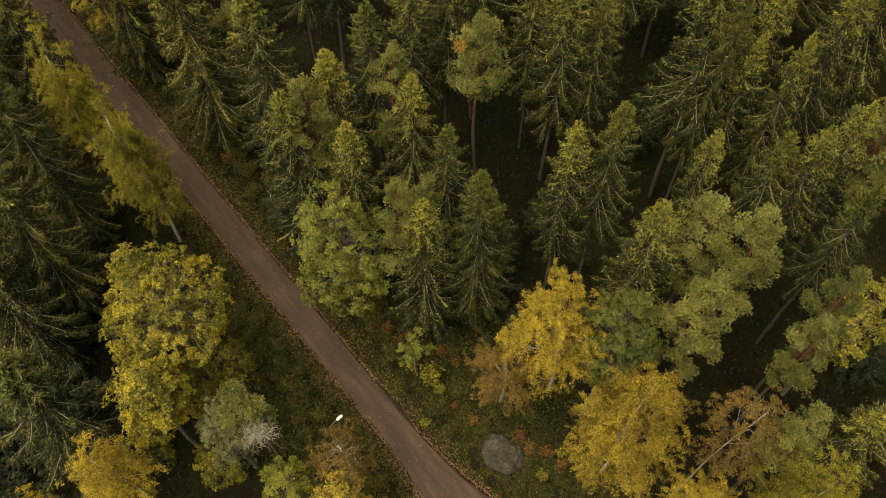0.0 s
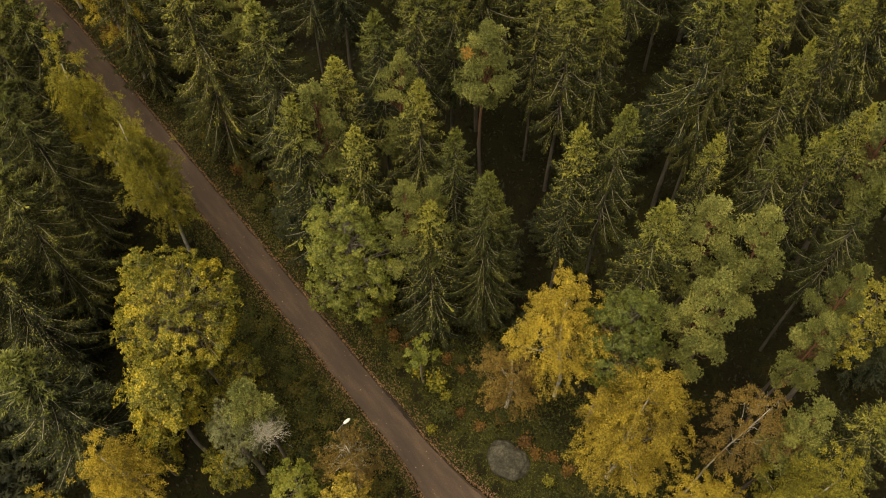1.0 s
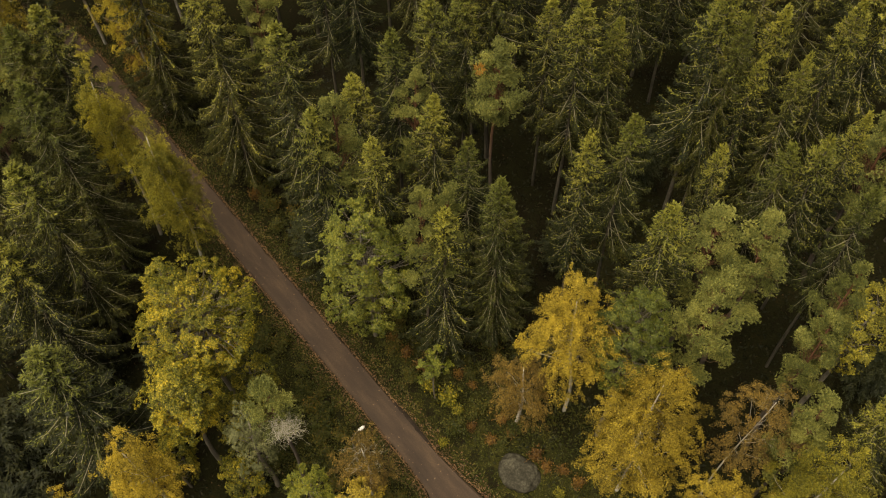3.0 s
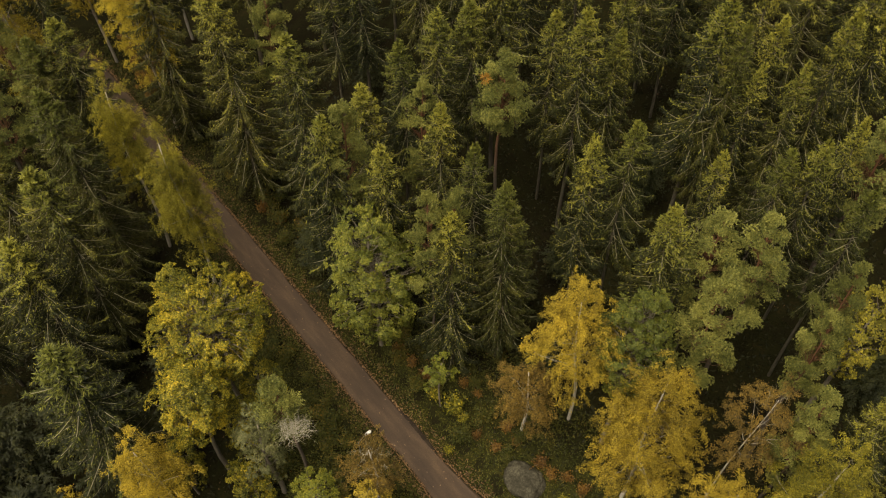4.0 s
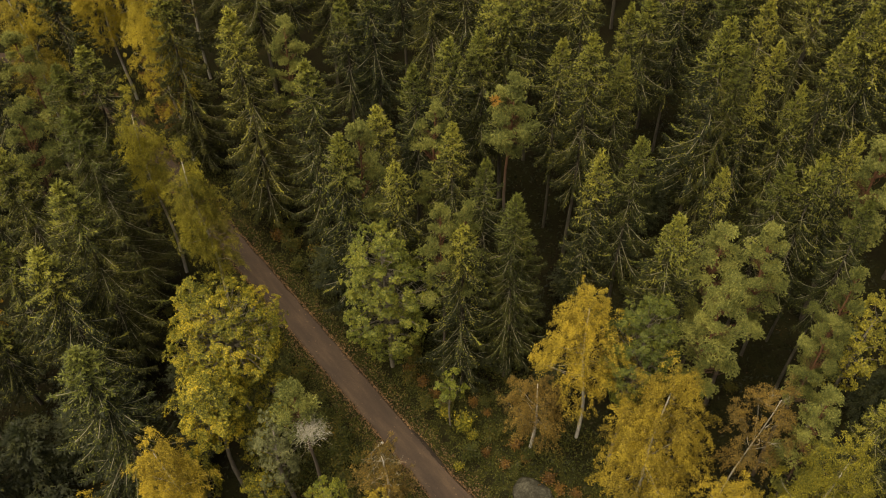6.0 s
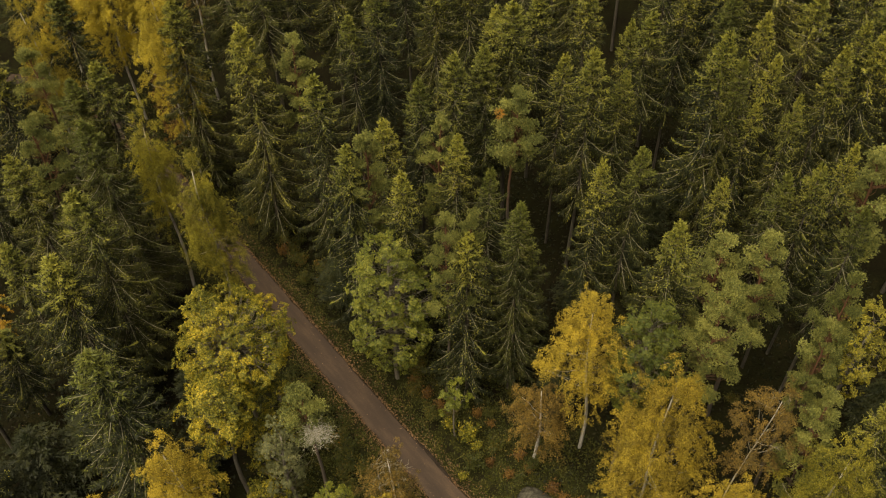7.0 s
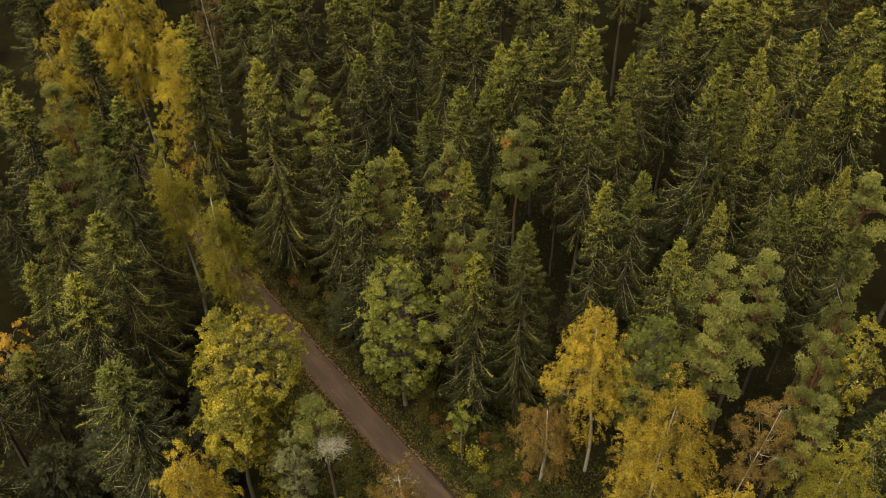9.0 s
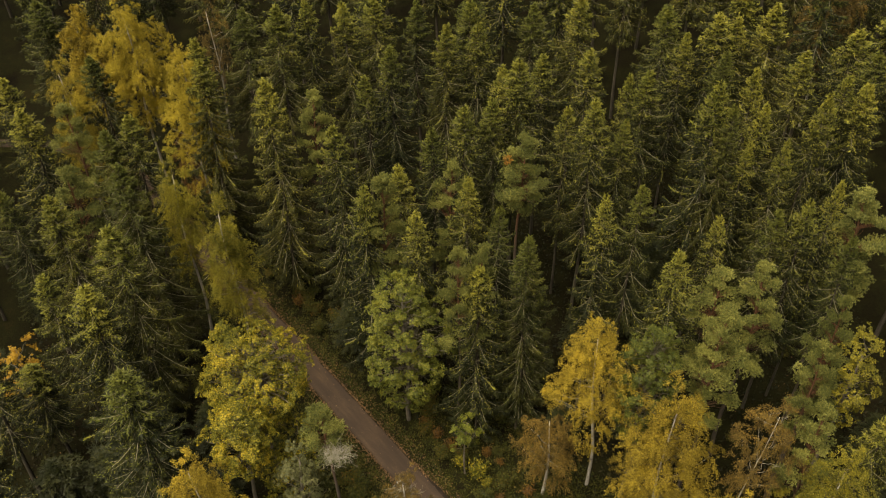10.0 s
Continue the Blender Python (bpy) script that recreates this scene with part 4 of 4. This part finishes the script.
rnd = random.Random(3)
verge = lambda x, y, u, s: -24 < u < 56 and ((s < 0 and 0.25 < -road_edge(u, s) < (9.0 if u < 14 else 3.0)) or (s > 0 and 0.25 < road_edge(u, s) < (11.0 if u < 4 else 3.5))) and rnd.random() < 0.35 + 0.65 * (0.5 + noise.noise((x * 0.5, y * 0.5, 8)))
grass_pts = scatter(rnd, 42000, verge)
verge_stuff("grass", "rough olive-green grass on the road verges", "grass", GRASS, grass_pts, 0.30, 0.08, 0.6, 71)
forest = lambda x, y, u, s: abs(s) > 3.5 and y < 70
verge_stuff("low_plants", "low bilberry and fern growth in a shade-dark colour on the forest floor", "undergrowth", FERN, scatter(rnd, 24000, forest), 0.36, 0.18, 0.5, 72)
edge = lambda x, y, u, s: -22 < u < 60 and -0.25 < (road_edge(u, s) if s > 0 else -road_edge(u, s)) < rnd.random() ** 2.2 * 1.9
verge_stuff("fallen_leaves", "reddish-brown fallen leaves lining the road", "leaf litter", FALLEN, scatter(rnd, 26000, edge), 0.15, 0.11, 0.25, 73)
verge_stuff("forest_litter", "brown fallen leaves under the trees", "leaf litter", FALLEN, scatter(rnd, 1600, lambda x, y, u, s: abs(s) > 2.0), 0.13, 0.09, 0.2, 74)

green_shrub = shrub(81, "low green leafy shrub on the verge", SHRUB_LEAF, 1.0, 0.9, 620, 0.17)
tall_shrub = shrub(82, "tall olive-green shrub at the forest edge", SHRUB_LEAF, 2.0, 1.1, 800, 0.19)
yellow_shrub = shrub(83, "yellow sapling with broad autumn leaves", MAPLE, 2.2, 0.9, 420, 0.22, "sapling")
orange_shrub = shrub(84, "low rust-red autumn shrub", RUST_LEAF, 0.9, 0.7, 260, 0.17)


def shrubs_at(model, rows):
    for i, (x, y, k) in enumerate(rows):
        copy_thing(model, pose(x, y, terrain(x, y) - 0.03, 0, 0, i * 77) @ Matrix.Scale(k, 4))


pick = random.Random(9)
left_verge = scatter(pick, 70, lambda x, y, u, s: s < 0 and 1.2 < -road_edge(u, s) < 8.5 and -12 < u < 16)
shrubs_at(green_shrub, [(x, y, pick.uniform(0.6, 1.25)) for x, y in left_verge])
right_edge = scatter(pick, 46, lambda x, y, u, s: s > 0 and 2.0 < road_edge(u, s) < 9.5 and -12 < u < 30)
shrubs_at(tall_shrub, [(x, y, pick.uniform(0.5, 1.0)) for x, y in right_edge])
shrubs_at(tall_shrub, [(x, y, pick.uniform(0.5, 0.9)) for x, y in scatter(pick, 26, lambda x, y, u, s: abs(s) > 9 and y < 45 and abs(x) < 32)])
shrubs_at(yellow_shrub, [(0.9, 30.2, 1.15), (1.8, 29.2, 0.6), (-0.4, 31.4, 0.7), (0.6, 26.6, 0.55), (14.4, 28.5, 0.6), (9.6, 22.0, 0.6)])
shrubs_at(orange_shrub, [(-2.4, 34.8, 1.0), (-1.2, 33.6, 1.1), (2.9, 28.0, 0.8), (4.4, 26.7, 0.9), (8.0, 25.2, 1.1), (8.9, 24.3, 1.0), (-3.6, 36.4, 0.9), (-17.0, 52.0, 1.2), (-15.2, 50.4, 1.0), (-11.4, 46.0, 0.8), (3.2, 31.6, 0.7), (11.3, 23.0, 1.0), (-5.2, 38.6, 0.8), (5.4, 28.4, 1.0), (6.2, 27.2, 0.8), (10.2, 24.0, 0.9), (2.0, 32.8, 0.9), (-0.6, 34.4, 0.8)])
discard([green_shrub, tall_shrub, yellow_shrub, orange_shrub])
stand(broadleaf(60, "hazel_tree", "small olive-yellow leafy tree at the forest edge", "leafy trees by the road", LIME_LEAF, BARK_GREY, 8.6, 4.0, 1.1, 16, 45, 0.22, 0.5, trunk_r=0.08, lobes=0.5), 0.0, 30.9)


def boulder():
    bm = bmesh.new()
    bmesh.ops.create_icosphere(bm, subdivisions=5, radius=1.0)
    for v in bm.verts:
        n = v.co.normalized()
        k = 1 + 0.16 * noise.noise(n * 1.3) + 0.07 * noise.noise(n * 3.1 + Vector((4, 0, 0))) + 0.025 * noise.noise(n * 9)
        k += 0.05 * noise.noise(n * 5.0 + Vector((0, 7, 0)))
        v.co = Vector((n.x * 1.5 * k, n.y * 1.75 * k, max(-0.35, (abs(n.z) ** 0.8 * (1 if n.z > 0 else -1)) * 0.7 * k)))
    me = bpy.data.meshes.new("boulder")
    bm.to_mesh(me)
    bm.free()
    me.materials.append(STONE)
    me.polygons.foreach_set("use_smooth", [True] * len(me.polygons))
    ob = tagged(new("boulder", me), "large grey lichen-covered boulder in the grass", "rock")
    ob.matrix_basis = pose(6.7, 24.0, terrain(6.7, 24.0) + 0.05, 0, 0, 50)


boulder()


def street_lamp(x, y, height, reach, heading):
    """A tapered pole with a bent arm and a long white head."""
    root = tagged(new("street_lamp"), "street lamp with a white head on a slim grey pole", "street lamp")
    steel = plain_material("galvanised_steel", (0.22, 0.21, 0.19), 0.45, 0.8)
    white = plain_material("white_lamp_shell", (0.80, 0.79, 0.75), 0.4)
    glass = plain_material("lamp_glass", (0.45, 0.45, 0.42), 0.15)
    zs = np.linspace(-0.2, height - 0.3, 7)
    tubes("pole", [tube(np.stack([zs * 0, zs * 0, zs], 1), 0.085 - 0.04 * np.clip(zs, 0, None) / height, 12)], steel, root)
    a = np.linspace(0, 1, 8)
    arm = np.stack([reach * a, a * 0, height - 0.35 + 0.35 * np.sin(a * 1.57)], 1)
    tubes("arm", [tube(arm, np.full(8, 0.035), 8)], steel, root)
    bm = bmesh.new()
    bmesh.ops.create_uvsphere(bm, u_segments=20, v_segments=12, radius=1.0)
    for v in bm.verts:
        sx = math.copysign(abs(v.co.x) ** 0.6, v.co.x)
        v.co = Vector((reach + 0.20 + sx * 0.30, v.co.y * 0.13, height + (v.co.z * 0.10 if v.co.z > 0 else v.co.z * 0.03)))
    head = part("lamp_head", bm, white, root, "white enamelled lamp head")
    bm = bmesh.new()
    bmesh.ops.create_uvsphere(bm, u_segments=16, v_segments=8, radius=1.0)
    for v in bm.verts:
        v.co = Vector((reach + 0.24 + v.co.x * 0.18, v.co.y * 0.10, height - 0.03 + v.co.z * 0.06))
    part("diffuser", bm, glass, head, "clouded glass diffuser")
    root.matrix_basis = pose(x, y, terrain(x, y), 0, 0, heading)


street_lamp(-6.23, 24.4, 7.95, 0.75, 40)


def wet_patch():
    """A strip of dark wet soil along the road's edge."""
    m = rough_material("wet_soil", [(0.35, (0.016, 0.012, 0.009)), (0.65, (0.036, 0.026, 0.019))], 2.0, 18, 0.6, 0.8)
    vs, fs = [], []
    rows = 26
    for i in range(rows):
        f = i / (rows - 1)
        u = -2.7 - 5.2 * f
        half = 0.17 * math.sin(f * math.pi) ** 0.6 + 0.07 * noise.noise((u * 2.2, 1, 1))
        mid = road_half_widths(u)[1] - 0.22 + 0.1 * noise.noise((u, 5, 2))
        for k in range(5):
            x, y = road_point(u, mid + (k / 2 - 1) * max(0.02, half))
            vs.append((x, y, 0.105 - 0.02 * abs(k / 2 - 1)))
    for i in range(rows - 1):
        for k in range(4):
            a = i * 5 + k
            fs.append((a, a + 1, a + 6, a + 5))
    tagged(mesh_object("wet_patch", vs, fs, m), "dark wet soil washed along the road edge", "mud", kind="structure")


wet_patch()


def leaves_on_road():
    """Single pale leaves and bits of gravel that lie on the asphalt."""
    rng = np.random.default_rng(77)
    n = 260
    u, f = rng.uniform(-16, 52, n), rng.uniform(-1, 1, n)
    f = np.sign(f) * np.abs(f) ** 0.6
    base = []
    for a, b in zip(u, f):
        lw, rw = road_half_widths(a)
        x, y = road_point(a, b * 0.85 * (lw if b < 0 else rw))
        base.append((x, y, 0.075 + 0.05 * (1 - b * b)))
    L = rng.uniform(0.06, 0.16, n)
    v, fc = kites(np.array(base), rng.normal(0, 1, (n, 3)) * np.array([1, 1, 0.1]), np.array([0, 0, 1.0]) + rng.normal(0, 0.2, (n, 3)), L, L * 0.8, 0.1)
    pale = leaf_material("pale_dry_leaves", [(0.0, (0.14, 0.08, 0.04)), (0.6, (0.26, 0.17, 0.09)), (1.0, (0.50, 0.42, 0.30))], translucent=0.05)
    tagged(mesh_object("road_leaves", v.tolist(), fc.tolist(), pale), "scattered pale dry leaves on the asphalt", "leaf litter", kind="stuff")


leaves_on_road()
